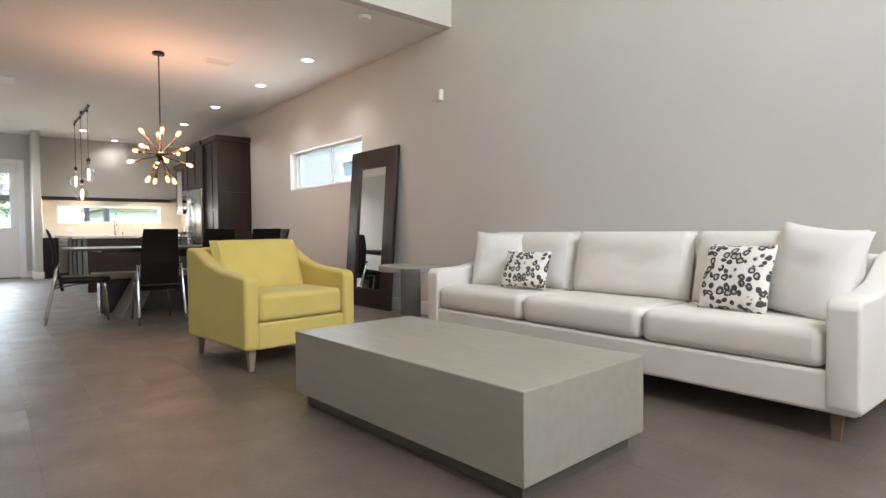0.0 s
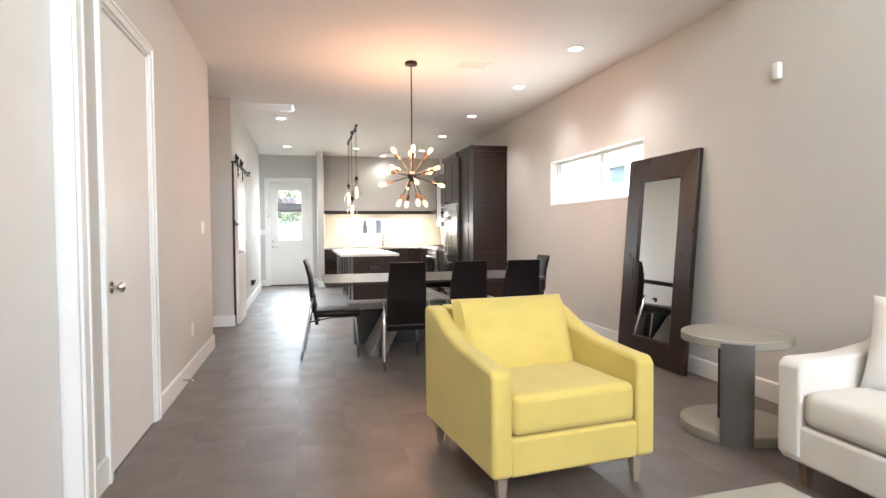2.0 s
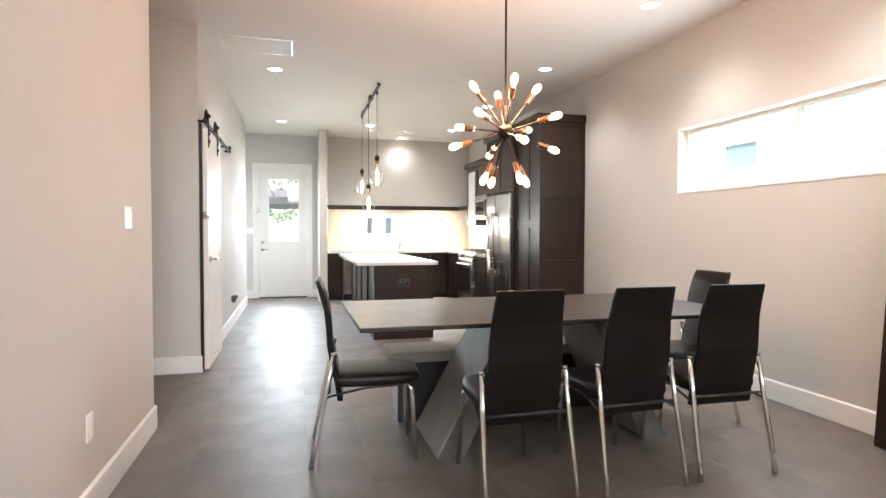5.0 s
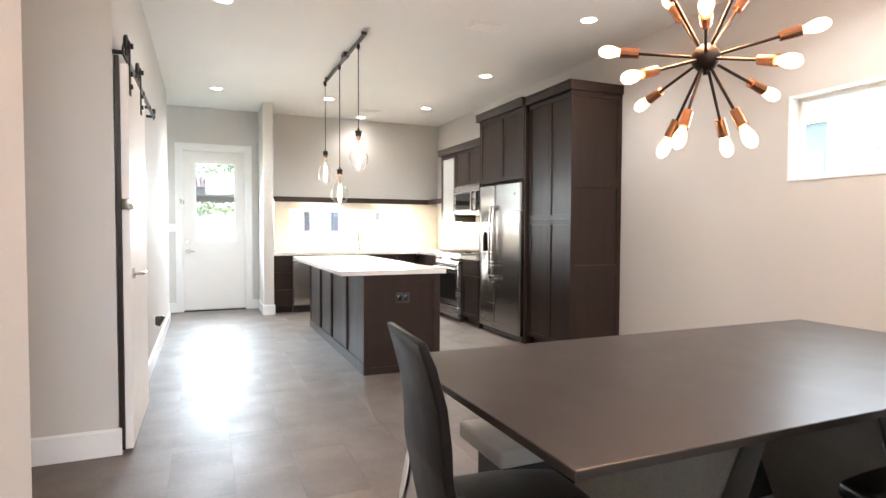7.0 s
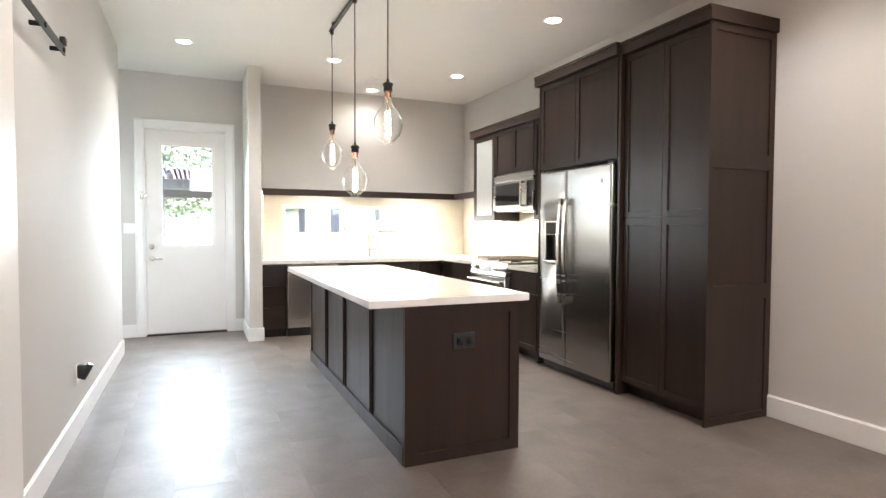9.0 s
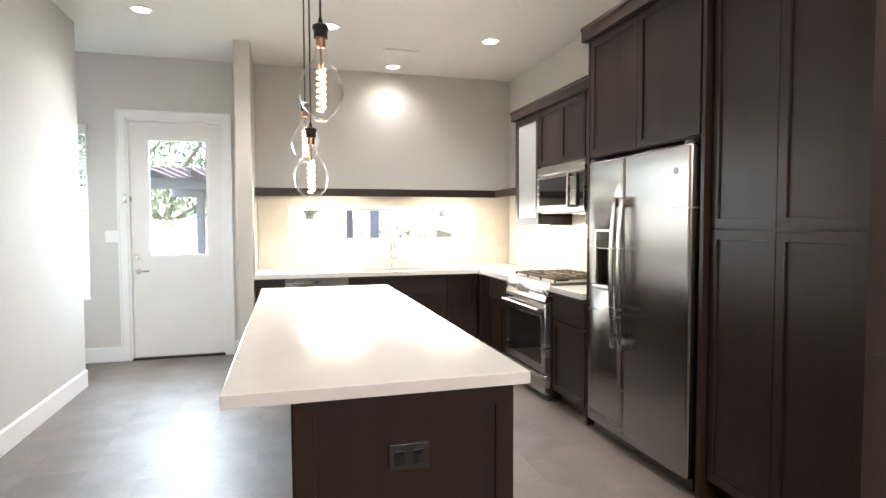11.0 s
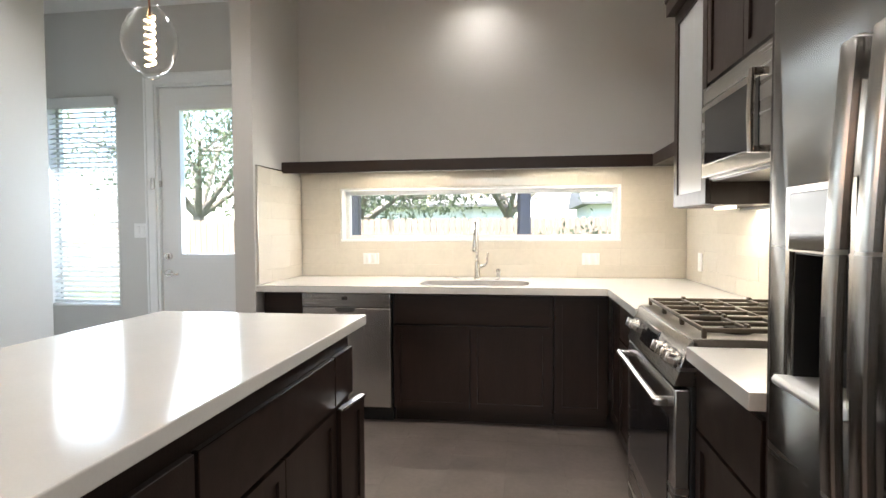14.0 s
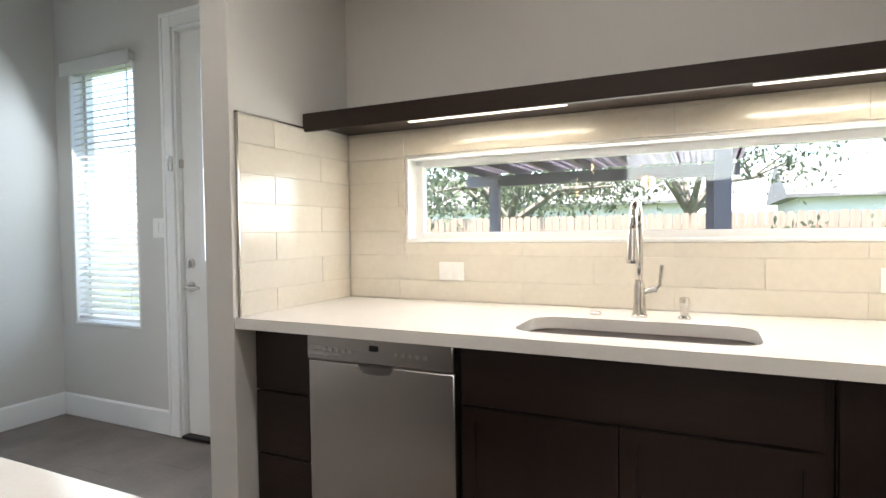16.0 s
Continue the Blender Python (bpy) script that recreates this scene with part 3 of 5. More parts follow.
def window(name, axis, face, depth, u0, u1, z0, z1, mullions=(), label="", border=0.04):
    """A white frame with panes set back in a wall opening, and white returns round it."""
    w = thing(name, (u0, face, z0) if axis == "y" else (face, u0, z0), label, "window", "", "structure")
    def bx(ua, ub, za, zb, fa, fb, bev=0.003):
        return slab((fa, ua, za), (fb, ub, zb), bev) if axis == "x" else slab((ua, fa, za), (ub, fb, zb), bev)
    f = face + depth
    part("window_frame", join(bx(u0, u0 + border, z0, z1, f, f + 0.045), bx(u1 - border, u1, z0, z1, f, f + 0.045), bx(u0 + border, u1 - border, z0, z0 + border, f, f + 0.045), bx(u0 + border, u1 - border, z1 - border, z1, f, f + 0.045),
                              *[bx(m - 0.022, m + 0.022, z0 + border, z1 - border, f + 0.004, f + 0.04) for m in mullions]), TRIM, w)
    part("reveal", join(bx(u0 - 0.002, u0 + 0.012, z0, z1, face - 0.002, f), bx(u1 - 0.012, u1 + 0.002, z0, z1, face - 0.002, f), bx(u0, u1, z1 - 0.012, z1 + 0.002, face - 0.002, f)), TRIM, w)
    part("window_sill", bx(u0 - 0.002, u1 + 0.002, z0 - 0.002, z0 + 0.014, face - 0.006, f), TRIM, w)
    edges = [u0 + border, *mullions, u1 - border]
    for a, b in zip(edges, edges[1:]):
        g = part("pane", bx(a, b, z0 + border, z1 - border, f + 0.018, f + 0.024, 0), GLASS, w)
        g.visible_shadow = False
    return w


window("window_1", "x", RX, 0.085, 6.06, 8.25, 1.605, 2.20, (7.05,), "white framed sliding strip window high in the wall")
window("window_2", "y", BY, 0.085, 1.26, 3.36, 1.173, 1.578, (), "white framed strip window above the sink", 0.045)
wn = window("window_3", "y", BY, 0.085, -1.30, -0.65, 0.635, 2.34, (), "white framed tall window behind a raised blind")
fr = thing("window_4", (1.7, -2.6, 2.7), "high white framed living-room window", "window", "", "structure")
part("window_frame", pierced("y", -2.70, -2.65, 0.0, 3.4, 2.7, 5.3, [(0.06, 1.67, 2.76, 5.24), (1.73, 3.34, 2.76, 5.24)]), TRIM, fr)
g = part("pane", slab((0.03, -2.68, 2.73), (3.37, -2.674, 5.27)), GLASS, fr)
g.visible_shadow = False

bl = thing("window_blind", (-0.975, BY - 0.02, 0.66), "white horizontal slat blind lowered over the tall window", "blind")
part("headrail", join(slab((-1.31, BY - 0.045, 2.295), (-0.64, BY + 0.055, 2.35), 0.006), slab((-1.32, BY - 0.052, 2.27), (-0.63, BY - 0.043, 2.36), 0.003)), BLIND, bl)
part("bottom_rail", slab((-1.285, BY + 0.012, 0.665), (-0.665, BY + 0.06, 0.685), 0.004), BLIND, bl)
slat = None
for i in range(38):
    z = 0.715 + i * 0.0415
    if slat is None:
        slat = part("slat", moved(slab((-0.31, -0.024, -0.0012), (0.31, 0.024, 0.0012)), pose(0, 0, 0, 28)), BLIND, bl)
        s = slat
    else:
        s = new("slat", slat.data)
        s.parent = bl
        s.matrix_parent_inverse = bl.matrix_basis.inverted()
    s.location = (-0.975, BY + 0.036, z)
for x in (-1.20, -0.75):
    part("cord", rod((x, BY + 0.012, 0.68), (x, BY + 0.012, 2.3), 0.0015, n=6), BLIND, bl)
part("wand", rod((-0.675, BY - 0.03, 1.5), (-0.675, BY - 0.03, 2.3), 0.004, n=8), BLIND, bl)

# barn door on its rail
bd = thing("barn_door", (HX + 0.045, 9.5, 0), "satin white sliding barn door hung from a black rail", "door")
part("door_leaf", slab((HX + 0.03, 9.075, 0.02), (HX + 0.07, 10.0, 2.16), 0.003), BARN, bd)
part("edge_strip", slab((HX + 0.004, 9.060, 0.02), (HX + 0.028, 9.085, 2.2), 0.002), FRAME, bd, "dark stained door jamb edge")
lever(bd, HX + 0.07, 9.16, 1.0, (1, 0), (0, 1), 0.13)
part("latch", join(slab((HX + 0.03, 9.05, 1.36), (HX + 0.09, 9.075, 1.42), 0.004), rod((HX + 0.08, 9.02, 1.39), (HX + 0.08, 9.08, 1.39), 0.008)), NICKEL, bd, "nickel privacy latch")
for wy in (9.14, 9.72):
    hg = part("hanger", join(slab((HX + 0.070, wy - 0.022, 2.0), (HX + 0.078, wy + 0.022, 2.30), 0.002), rod((HX + 0.074, wy, 2.05), (HX + 0.088, wy, 2.05), 0.014), rod((HX + 0.074, wy, 2.12), (HX + 0.088, wy, 2.12), 0.014)), BLACK, bd, "black strap hanger")
    ring = [(HX + 0.057, wy + 0.052 * math.cos(k * math.pi / 14), 2.275 + 0.052 * math.sin(k * math.pi / 14)) for k in range(29)]
    spokes = [rod((HX + 0.057, wy, 2.275), (HX + 0.057, wy + 0.05 * math.cos(a), 2.275 + 0.05 * math.sin(a)), 0.006, n=6) for a in [k * math.pi / 2.5 for k in range(5)]]
    part("wheel", join(tube(ring, 0.010, 8), rod((HX + 0.04, wy, 2.275), (HX + 0.092, wy, 2.275), 0.016), *spokes), BLACK, hg, "spoked black wheel")
rl = thing("barn_door_rail", (HX + 0.05, 10.0, 2.2), "flat black steel sliding door rail", "rail")
part("bar", slab((HX + 0.050, 9.0, 2.190), (HX + 0.060, 11.0, 2.235), 0.002), BLACK, rl)
for sy in (9.05, 9.55, 10.05, 10.55, 10.95):
    part("standoff", join(rod((HX, sy, 2.212), (HX + 0.052, sy, 2.212), 0.012), rod((HX + 0.058, sy, 2.212), (HX + 0.068, sy, 2.212), 0.014, n=6)), BLACK, rl)
part("stop", slab((HX + 0.045, 10.93, 2.235), (HX + 0.072, 10.98, 2.275), 0.004), BLACK, rl)

# ---- wall and ceiling fittings ----


def plate(name, c, out, w, h, label, category, toggles=1, material=WHITEP):
    o = Vector((*out, 0))
    a = Vector((-out[1], out[0], 0))
    t = thing(name, c, label, category)
    m = Matrix((a, o, Vector((0, 0, 1)))).transposed().to_4x4()
    m.translation = Vector(c)
    part("cover", moved(slab((-w / 2, 0, -h / 2), (w / 2, 0.007, h / 2), 0.003), m), material, t)
    for k in range(toggles):
        u = (k - (toggles - 1) / 2) * 0.046
        part("rocker", moved(slab((u - 0.016, 0.004, -0.033), (u + 0.016, 0.010, 0.033), 0.002), m), material, t)
    return t


plate("light_switch", (LX, 7.08, 1.32), (1, 0), 0.12, 0.118, "white double light switch plate", "switch", 2)
plate("wall_outlet", (LX, 6.46, 0.40), (1, 0), 0.075, 0.118, "white wall outlet plate", "outlet")
plate("wall_outlet", (RX, 9.0, 0.36), (-1, 0), 0.08, 0.12, "white wall outlet above the baseboard", "outlet")
plate("light_switch", (-0.45, BY, 1.265), (0, -1), 0.12, 0.118, "white switch plate beside the back door", "switch", 2)
plate("wall_outlet", (1.50, BY - 0.012, 1.04), (0, -1), 0.125, 0.085, "white outlet on the tiled backsplash", "outlet", 2)
plate("wall_outlet", (3.147, BY - 0.012, 1.04), (0, -1), 0.125, 0.085, "white outlet on the tiled backsplash", "outlet", 2)
plate("wall_outlet", (RX - 0.012, 14.40, 1.04), (-1, 0), 0.08, 0.12, "white outlet on the tiled side wall", "outlet")
plate("wall_outlet", (-1.45, 14.25, 0.40), (1, 0), 0.12, 0.10, "white outlet low on the nook wall", "outlet", 2)
plate("light_switch", (LX, 2.725, 1.508), (1, 0), 0.08, 0.118, "white light switch beside the recessed door", "switch")
rm = plate("fan_control", (LX, 2.72, 1.35), (1, 0), 0.12, 0.13, "white wall control with a dark display and rockers", "wall control", 1)
part("handset", slab((LX + 0.006, 2.645, 1.285), (LX + 0.030, 2.690, 1.415), 0.006), WHITEP, rm)
part("display", slab((LX + 0.029, 2.655, 1.355), (LX + 0.032, 2.680, 1.405), 0.001), DARKGLASS, rm)
solo("wall_sensor", rounded(slab((RX - 0.045, 4.385, 2.335), (RX, 4.445, 2.455)), 0.012), DOORW, "small white sensor box high on the wall", "sensor")
wm = thing("wall_clamp", (HX, 11.49, 0.36), "black bracket plugged into a low white outlet", "bracket")
part("cover", slab((HX, 11.44, 0.30), (HX + 0.006, 11.53, 0.42), 0.002), WHITEP, wm, "white outlet plate")
part("plug", join(slab((HX + 0.005, 11.455, 0.335), (HX + 0.055, 11.50, 0.42), 0.008), rod((HX + 0.03, 11.475, 0.33), (HX + 0.075, 11.475, 0.42), 0.02), slab((HX + 0.03, 11.50, 0.37), (HX + 0.075, 11.545, 0.41), 0.006)), PLASTIC, wm)
ds = thing("door_stop", (LX + 0.016, 5.93, 0.075), "small spring door stop on the baseboard", "door stop")
part("spring", rod((LX + 0.016, 5.93, 0.078), (LX + 0.085, 5.93, 0.074), 0.006), NICKEL, ds)
part("tip", rod((LX + 0.085, 5.93, 0.074), (LX + 0.098, 5.93, 0.073), 0.009), WHITEP, ds)

can = thing("recessed_downlight", (*CAN_SPOTS[0], C), "lit round recessed downlight with white trim", "ceiling light", "ceiling downlights")
cx, cy = CAN_SPOTS[0]
part("trim_ring", lathe([(0.062, 0.0), (0.066, -0.006), (0.086, -0.005), (0.09, 0.0), (0.088, 0.002), (0.062, 0.002)], 28, (cx, cy, C - 0.002)), WHITEP, can)
part("lens", lathe([(0, -0.003), (0.063, -0.003), (0.063, 0.001), (0, 0.001)], 28, (cx, cy, C - 0.002)), CANGLOW, can)
for q in CAN_SPOTS[1:]:
    copy_thing(can, Matrix.Translation((*q, C)))


def grille(name, x0, x1, y0, y1, slats, along, label, wide=0.009, tilt=-35):
    t = thing(name, ((x0 + x1) / 2, (y0 + y1) / 2, C), label, "vent")
    part("frame", join(*[slab(lo, hi, 0.002, 1) for lo, hi in (((x0, y0, C - 0.008), (x0 + 0.03, y1, C)), ((x1 - 0.03, y0, C - 0.008), (x1, y1, C)), ((x0 + 0.03, y0, C - 0.008), (x1 - 0.03, y0 + 0.03, C)), ((x0 + 0.03, y1 - 0.03, C - 0.008), (x1 - 0.03, y1, C)))]), WHITEP, t)
    part("backing", slab((x0 + 0.03, y0 + 0.03, C - 0.001), (x1 - 0.03, y1 - 0.03, C + 0.004)), DUCT, t, "grey duct behind the slats")
    for k in range(slats):
        f = (k + 0.5) / slats
        if along == "x":
            y = y0 + 0.03 + f * (y1 - y0 - 0.06)
            part("slat", moved(slab((x0 + 0.03, -wide, -0.001), (x1 - 0.03, wide, 0.001)), pose(0, y, C - 0.010, tilt)), WHITEP, t)
        else:
            x = x0 + 0.03 + f * (x1 - x0 - 0.06)
            part("slat", moved(slab((-0.009, y0 + 0.03, -0.001), (0.009, y1 - 0.03, 0.001)), pose(x, 0, C - 0.006, 0, 35)), WHITEP, t)


grille("return_air_vent", -0.31, 0.37, 9.33, 9.80, 4, "x", "large white slatted return air grille", 0.034, -9)
grille("ceiling_vent", 2.14, 2.48, 6.86, 7.06, 8, "x", "white slatted ceiling supply vent")
grille("ceiling_vent", 2.17, 2.51, 9.95, 10.15, 8, "x", "white slatted ceiling supply vent")
grille("ceiling_vent", 2.17, 2.51, 13.88, 14.08, 14, "y", "white slatted ceiling supply vent over the sink")
solo("smoke_detector", lathe([(0, 0), (0.052, 0.0), (0.062, 0.014), (0.062, 0.034), (0, 0.034)], 28, (2.95, 4.55, C - 0.034)), WHITEP, "round white smoke detector on the ceiling", "detector")

# ---- chandelier and pendants ----
hub = Vector((1.63, 7.0, 1.86))
ch = thing("sputnik_chandelier", (1.63, 7.0, C), "bronze sputnik chandelier with lit clear bulbs", "chandelier")
part("canopy", lathe([(0, 0), (0.06, 0), (0.066, -0.01), (0.066, -0.032), (0.02, -0.036), (0, -0.036)], 28, (hub.x, hub.y, C)), BRONZE, ch)
part("stem", rod((hub.x, hub.y, hub.z), (hub.x, hub.y, C - 0.03), 0.0065), BRONZE, ch)
part("hub", join(lathe([(0, -0.048), (0.026, -0.042), (0.044, -0.022), (0.05, 0), (0.044, 0.022), (0.026, 0.042), (0, 0.048)], 24, hub), rod(hub - Vector((0, 0, 0.058)), hub, 0.008)), BRONZE, ch)
for n, el, az in ((4, 53.8, 83.6), (4, 10.9, 41.9), (4, -17.0, -2.1), (4, -62.5, 13.0)):
    for k in range(n):
        a, e = radians(az + 360 * k / n), radians(el)
        w = Vector((math.cos(a) * math.cos(e), math.sin(a) * math.cos(e), math.sin(e)))
        arm = part("arm", rod(hub + w * 0.04, hub + w * 0.235, 0.0055, n=10), BRONZE, ch)
        part("socket", join(rod(hub + w * 0.225, hub + w * 0.29, 0.017, 0.0195, n=16)), COPPER, arm, "copper bulb socket")
        q = w.to_track_quat("Z", "Y").to_matrix().to_4x4()
        part("bulb", moved(lathe([(0.012, 0), (0.013, 0.010), (0.021, 0.032), (0.0235, 0.052), (0.019, 0.072), (0.009, 0.083), (0, 0.086)], 18), Matrix.Translation(hub + w * 0.288) @ q), BULBGLOW, arm, "glowing warm bulb")

trk = thing("pendant_track", (1.365, 11.45, C), "short dark ceiling track for pendants", "light track")
part("rail", slab((1.358, 10.56, C - 0.045), (1.39, 12.46, C - 0.022), 0.004), BLACK, trk)
part("feed", slab((1.335, 11.25, C - 0.05), (1.395, 11.38, C), 0.006), BLACK, trk)
for py in (10.62, 12.32):
    part("mount", rod((1.365, py, C - 0.03), (1.365, py, C), 0.012), BLACK, trk)


def pendant(x, y, zc):
    """An oversized clear bulb on a cloth cord, from the track; zc is the middle of its body."""
    t = thing("pendant_light", (x, y, C - 0.045), "oversized clear filament bulb on a black cord", "pendant light", "pendants over the island")
    part("cord", rod((x, y, zc + 0.27), (x, y, C - 0.045), 0.0045, n=8), PLASTIC, t)
    part("connector", rod((x, y, C - 0.085), (x, y, C - 0.044), 0.016), BLACK, t)
    part("socket", lathe([(0, 0.288), (0.008, 0.286), (0.010, 0.268), (0.018, 0.264), (0.033, 0.256), (0.034, 0.244), (0.028, 0.236), (0.029, 0.206), (0, 0.204)], 20, (x, y, zc)), BLACK, t)
    body = [(0.022, 0.206), (0.024, 0.165), (0.026, 0.140), (0.031, 0.118), (0.046, 0.100), (0.068, 0.075), (0.086, 0.038), (0.094, -0.004), (0.089, -0.042), (0.073, -0.080), (0.048, -0.106), (0.032, -0.113), (0.028, -0.117), (0.028, -0.126), (0.023, -0.133), (0, -0.135)]
    bulb = part("bulb", lathe(body, 40, (x, y, zc)), BULBGLASS, t, "large clear glass bulb")
    bulb.visible_shadow = False
    part("filament", tube([(x + 0.015 * math.cos(k * 0.45), y + 0.015 * math.sin(k * 0.45), zc + 0.082 - k * 0.00185) for k in range(96)], 0.0042, 6), FILAMENT, t, "glowing spiral filament")
    part("support", join(rod((x, y, zc + 0.080), (x, y, zc + 0.17), 0.004, n=8), rod((x, y, zc + 0.168), (x, y, zc + 0.205), 0.0195, n=16)), COPPER, t)


pendant(1.368, 12.38, 1.938)
pendant(1.372, 11.62, 1.648)
pendant(1.385, 10.86, 1.945)

# ---- living room ----


def sofa():
    x0, x1, y0, y1 = 2.80, 3.74, 0.43, 3.38
    s = thing("sofa", ((x0 + x1) / 2, (y0 + y1) / 2, 0), "long white linen sofa with track arms and three back cushions", "sofa")
    part("base", slab((x0 + 0.01, y0 + 0.01, 0.13), (x1 - 0.01, y1 - 0.01, 0.315), 0.018, 3), CLOTH, s)
    for a, b in ((y0, y0 + 0.13), (y1 - 0.13, y1)):
        poly = [(x0 + 0.035, 0.135), (x0, 0.16), (x0, 0.60), (x0 + 0.03, 0.632), (x0 + 0.30, 0.638), (x0 + 0.55, 0.68), (x1 - 0.16, 0.80), (x1 - 0.05, 0.82), (x1, 0.79), (x1, 0.135)]
        part("arm", rounded(prism(poly, a, b, "y"), 0.015, 3), CLOTH, s)
    part("back_frame", rounded(prism([(x1 - 0.24, 0.30), (x1 - 0.15, 0.80), (x1 - 0.02, 0.80), (x1, 0.30)], y0 + 0.13, y1 - 0.13, "y"), 0.02, 2), CLOTH, s)
    L = (y1 - y0 - 0.26) / 3
    for k in range(3):
        a = y0 + 0.13 + k * L
        b = slab((x0 + 0.005, a + 0.004, 0.318), (x1 - 0.22, a + L - 0.004, 0.492), 0.05, 4)
        for v in b.verts:
            if v.co.z > 0.40:
                u = (v.co.y - a) / L * 2 - 1
                v.co.z += 0.014 * (1 - u * u) + 0.006 * noise.noise(v.co * 5)
        part("seat_cushion", b, CLOTH, s)
        c = moved(cushion(L * 0.985, 0.47, 0.245, 22, 0.012, 6.0), Matrix.Translation((x1 - 0.30, a + L / 2, 0.70)) @ pose(0, 0, 0, 0, 13, 0) @ pose(0, 0, 0, 0, 0, 90))
        part("back_cushion", c, CLOTH, s)
    for fx in (x0 + 0.08, x1 - 0.08):
        for fy in (y0 + 0.10, y1 - 0.10):
            part("leg", moved(rod((0, 0, 0), (0, 0, 0.135), 0.021, 0.036, 4), pose(fx, fy, 0, 0, 0, 45)), OAK, s, "tapered brown wooden leg")


sofa()


def throw_pillow(x, y, z, w, tilt, turn, spin, material, label, t=0.20):
    c = moved(cushion(w, w, t, 18, 0.06), pose(0, 0, 0, 0, spin, 0))
    m = pose(x, y, z, tilt, 0, turn)
    ob = new("throw_pillow", mesh_of("throw_pillow", c, material))
    ob.matrix_basis = m
    return tagged(ob, label, "pillow", "pillows on the sofa")


def spotted_pillow(x, y, z, w, h, tilt, turn, label):
    ob = new("throw_pillow", mesh_of("throw_pillow", cushion(w, h, 0.14, 18, 0.05), SPOTS))
    ob.matrix_basis = pose(x, y, z, tilt, 0, turn)
    return tagged(ob, label, "pillow", "pillows on the sofa")


throw_pillow(3.28, 3.02, 0.70, 0.47, -15, -68, 2, PILLOW, "white square pillow leaning in the sofa corner")
spotted_pillow(3.16, 2.62, 0.645, 0.40, 0.29, -20, -82, "small black-and-white spotted lumbar pillow")
spotted_pillow(3.17, 1.09, 0.672, 0.385, 0.38, -18, -96, "large black-and-white spotted square pillow")
throw_pillow(3.25, 0.76, 0.715, 0.50, -18, -112, 7, PILLOW, "white square pillow leaning on the sofa arm")


def armchair():
    """Drawn facing -y with its middle at the origin."""
    s = thing("armchair", (0, 0, 0), "yellow linen armchair with sloped arms and a loose back cushion", "armchair")
    w, f, b = 0.443, -0.51, 0.47
    part("base", slab((-w + 0.095, f + 0.012, 0.145), (w - 0.095, b - 0.02, 0.325), 0.015, 3), YELLOW, s)
    side = [(f, 0.15), (f, 0.615), (f + 0.03, 0.645), (f + 0.14, 0.65), (f + 0.42, 0.672), (f + 0.60, 0.715), (f + 0.74, 0.775), (f + 0.84, 0.815), (b - 0.03, 0.825), (b, 0.80), (b - 0.015, 0.15)]
    for sgn in (-1, 1):
        lo, hi = sorted((sgn * (w - 0.102), sgn * w))
        part("arm", rounded(prism(side, lo, hi, "x"), 0.022, 3), YELLOW, s)
    part("back_frame", rounded(prism([(b - 0.17, 0.30), (b - 0.10, 0.82), (b - 0.01, 0.824), (b - 0.02, 0.15), (b - 0.12, 0.15)], -w + 0.098, w - 0.098, "x"), 0.02, 3), YELLOW, s)
    c = slab((-w + 0.106, f + 0.012, 0.328), (w - 0.106, b - 0.2, 0.512), 0.036, 4)
    for v in c.verts:
        if v.co.z > 0.42:
            v.co.z += 0.022 * (1 - (v.co.x / 0.36) ** 2)
    part("seat_cushion", c, YELLOW, s)
    part("back_cushion", moved(cushion(0.715, 0.475, 0.235, 22, 0.012, 4.6), Matrix.Translation((0, b - 0.315, 0.658)) @ pose(0, 0, 0, -21)), YELLOW, s)
    for fx in (-w + 0.07, w - 0.07):
        for fy in (f + 0.07, b - 0.08):
            part("leg", moved(rod((0, 0, 0), (0, 0, 0.152), 0.02, 0.036, 4), pose(fx, fy, 0, 0, 0, 45)), ASHLEG, s, "tapered grey-brown wooden leg")
    return s


armchair().matrix_basis = pose(1.685, 3.95, 0, 0, 0, 6)


def coffee_table():
    t = thing("coffee_table", (0, 0, 0), "low grey oak block coffee table on a dark recessed plinth", "coffee table")
    part("box", slab((-0.40, -0.80, 0.07), (0.40, 0.80, 0.40), 0.005, 2), VENEER, t)
    part("plinth", slab((-0.355, -0.755, 0.0), (0.355, 0.755, 0.071), 0.003), PLINTH, t, "dark grey recessed plinth")
    return t


coffee_table().matrix_basis = pose(1.72, 1.82, 0, 0, 0, 2.8)


def side_table(x, y):
    t = thing("side_table", (x, y, 0), "round grey side table on a curved metal sheet column", "side table")
    r = 0.32
    part("top", lathe([(0, 0.62), (r - 0.006, 0.62), (r, 0.614), (r, 0.571), (r - 0.006, 0.565), (0, 0.565)], 64, (x, y, 0)), VENEER, t)
    part("base", lathe([(0, 0.0), (r - 0.004, 0.0), (r, 0.006), (r, 0.056), (r - 0.006, 0.062), (0, 0.062)], 64, (x, y, 0)), VENEER, t)
    outer, inner = [], []
    for k in range(17):
        a = radians(214 + k * 32 / 16)
        outer.append((x + 0.325 * math.cos(a), y + 0.325 * math.sin(a)))
        inner.append((x + 0.295 * math.cos(a), y + 0.295 * math.sin(a)))
    part("column", prism(outer + inner[::-1], 0.0, 0.60, "z"), GUNMETAL, t, "curved gunmetal sheet column")
    part("back_post", slab((x - 0.075, y + 0.045, 0.06), (x - 0.05, y + 0.07, 0.566), 0.003), FRAME, t, "dark brown inner post")


side_table(3.13, 4.03)


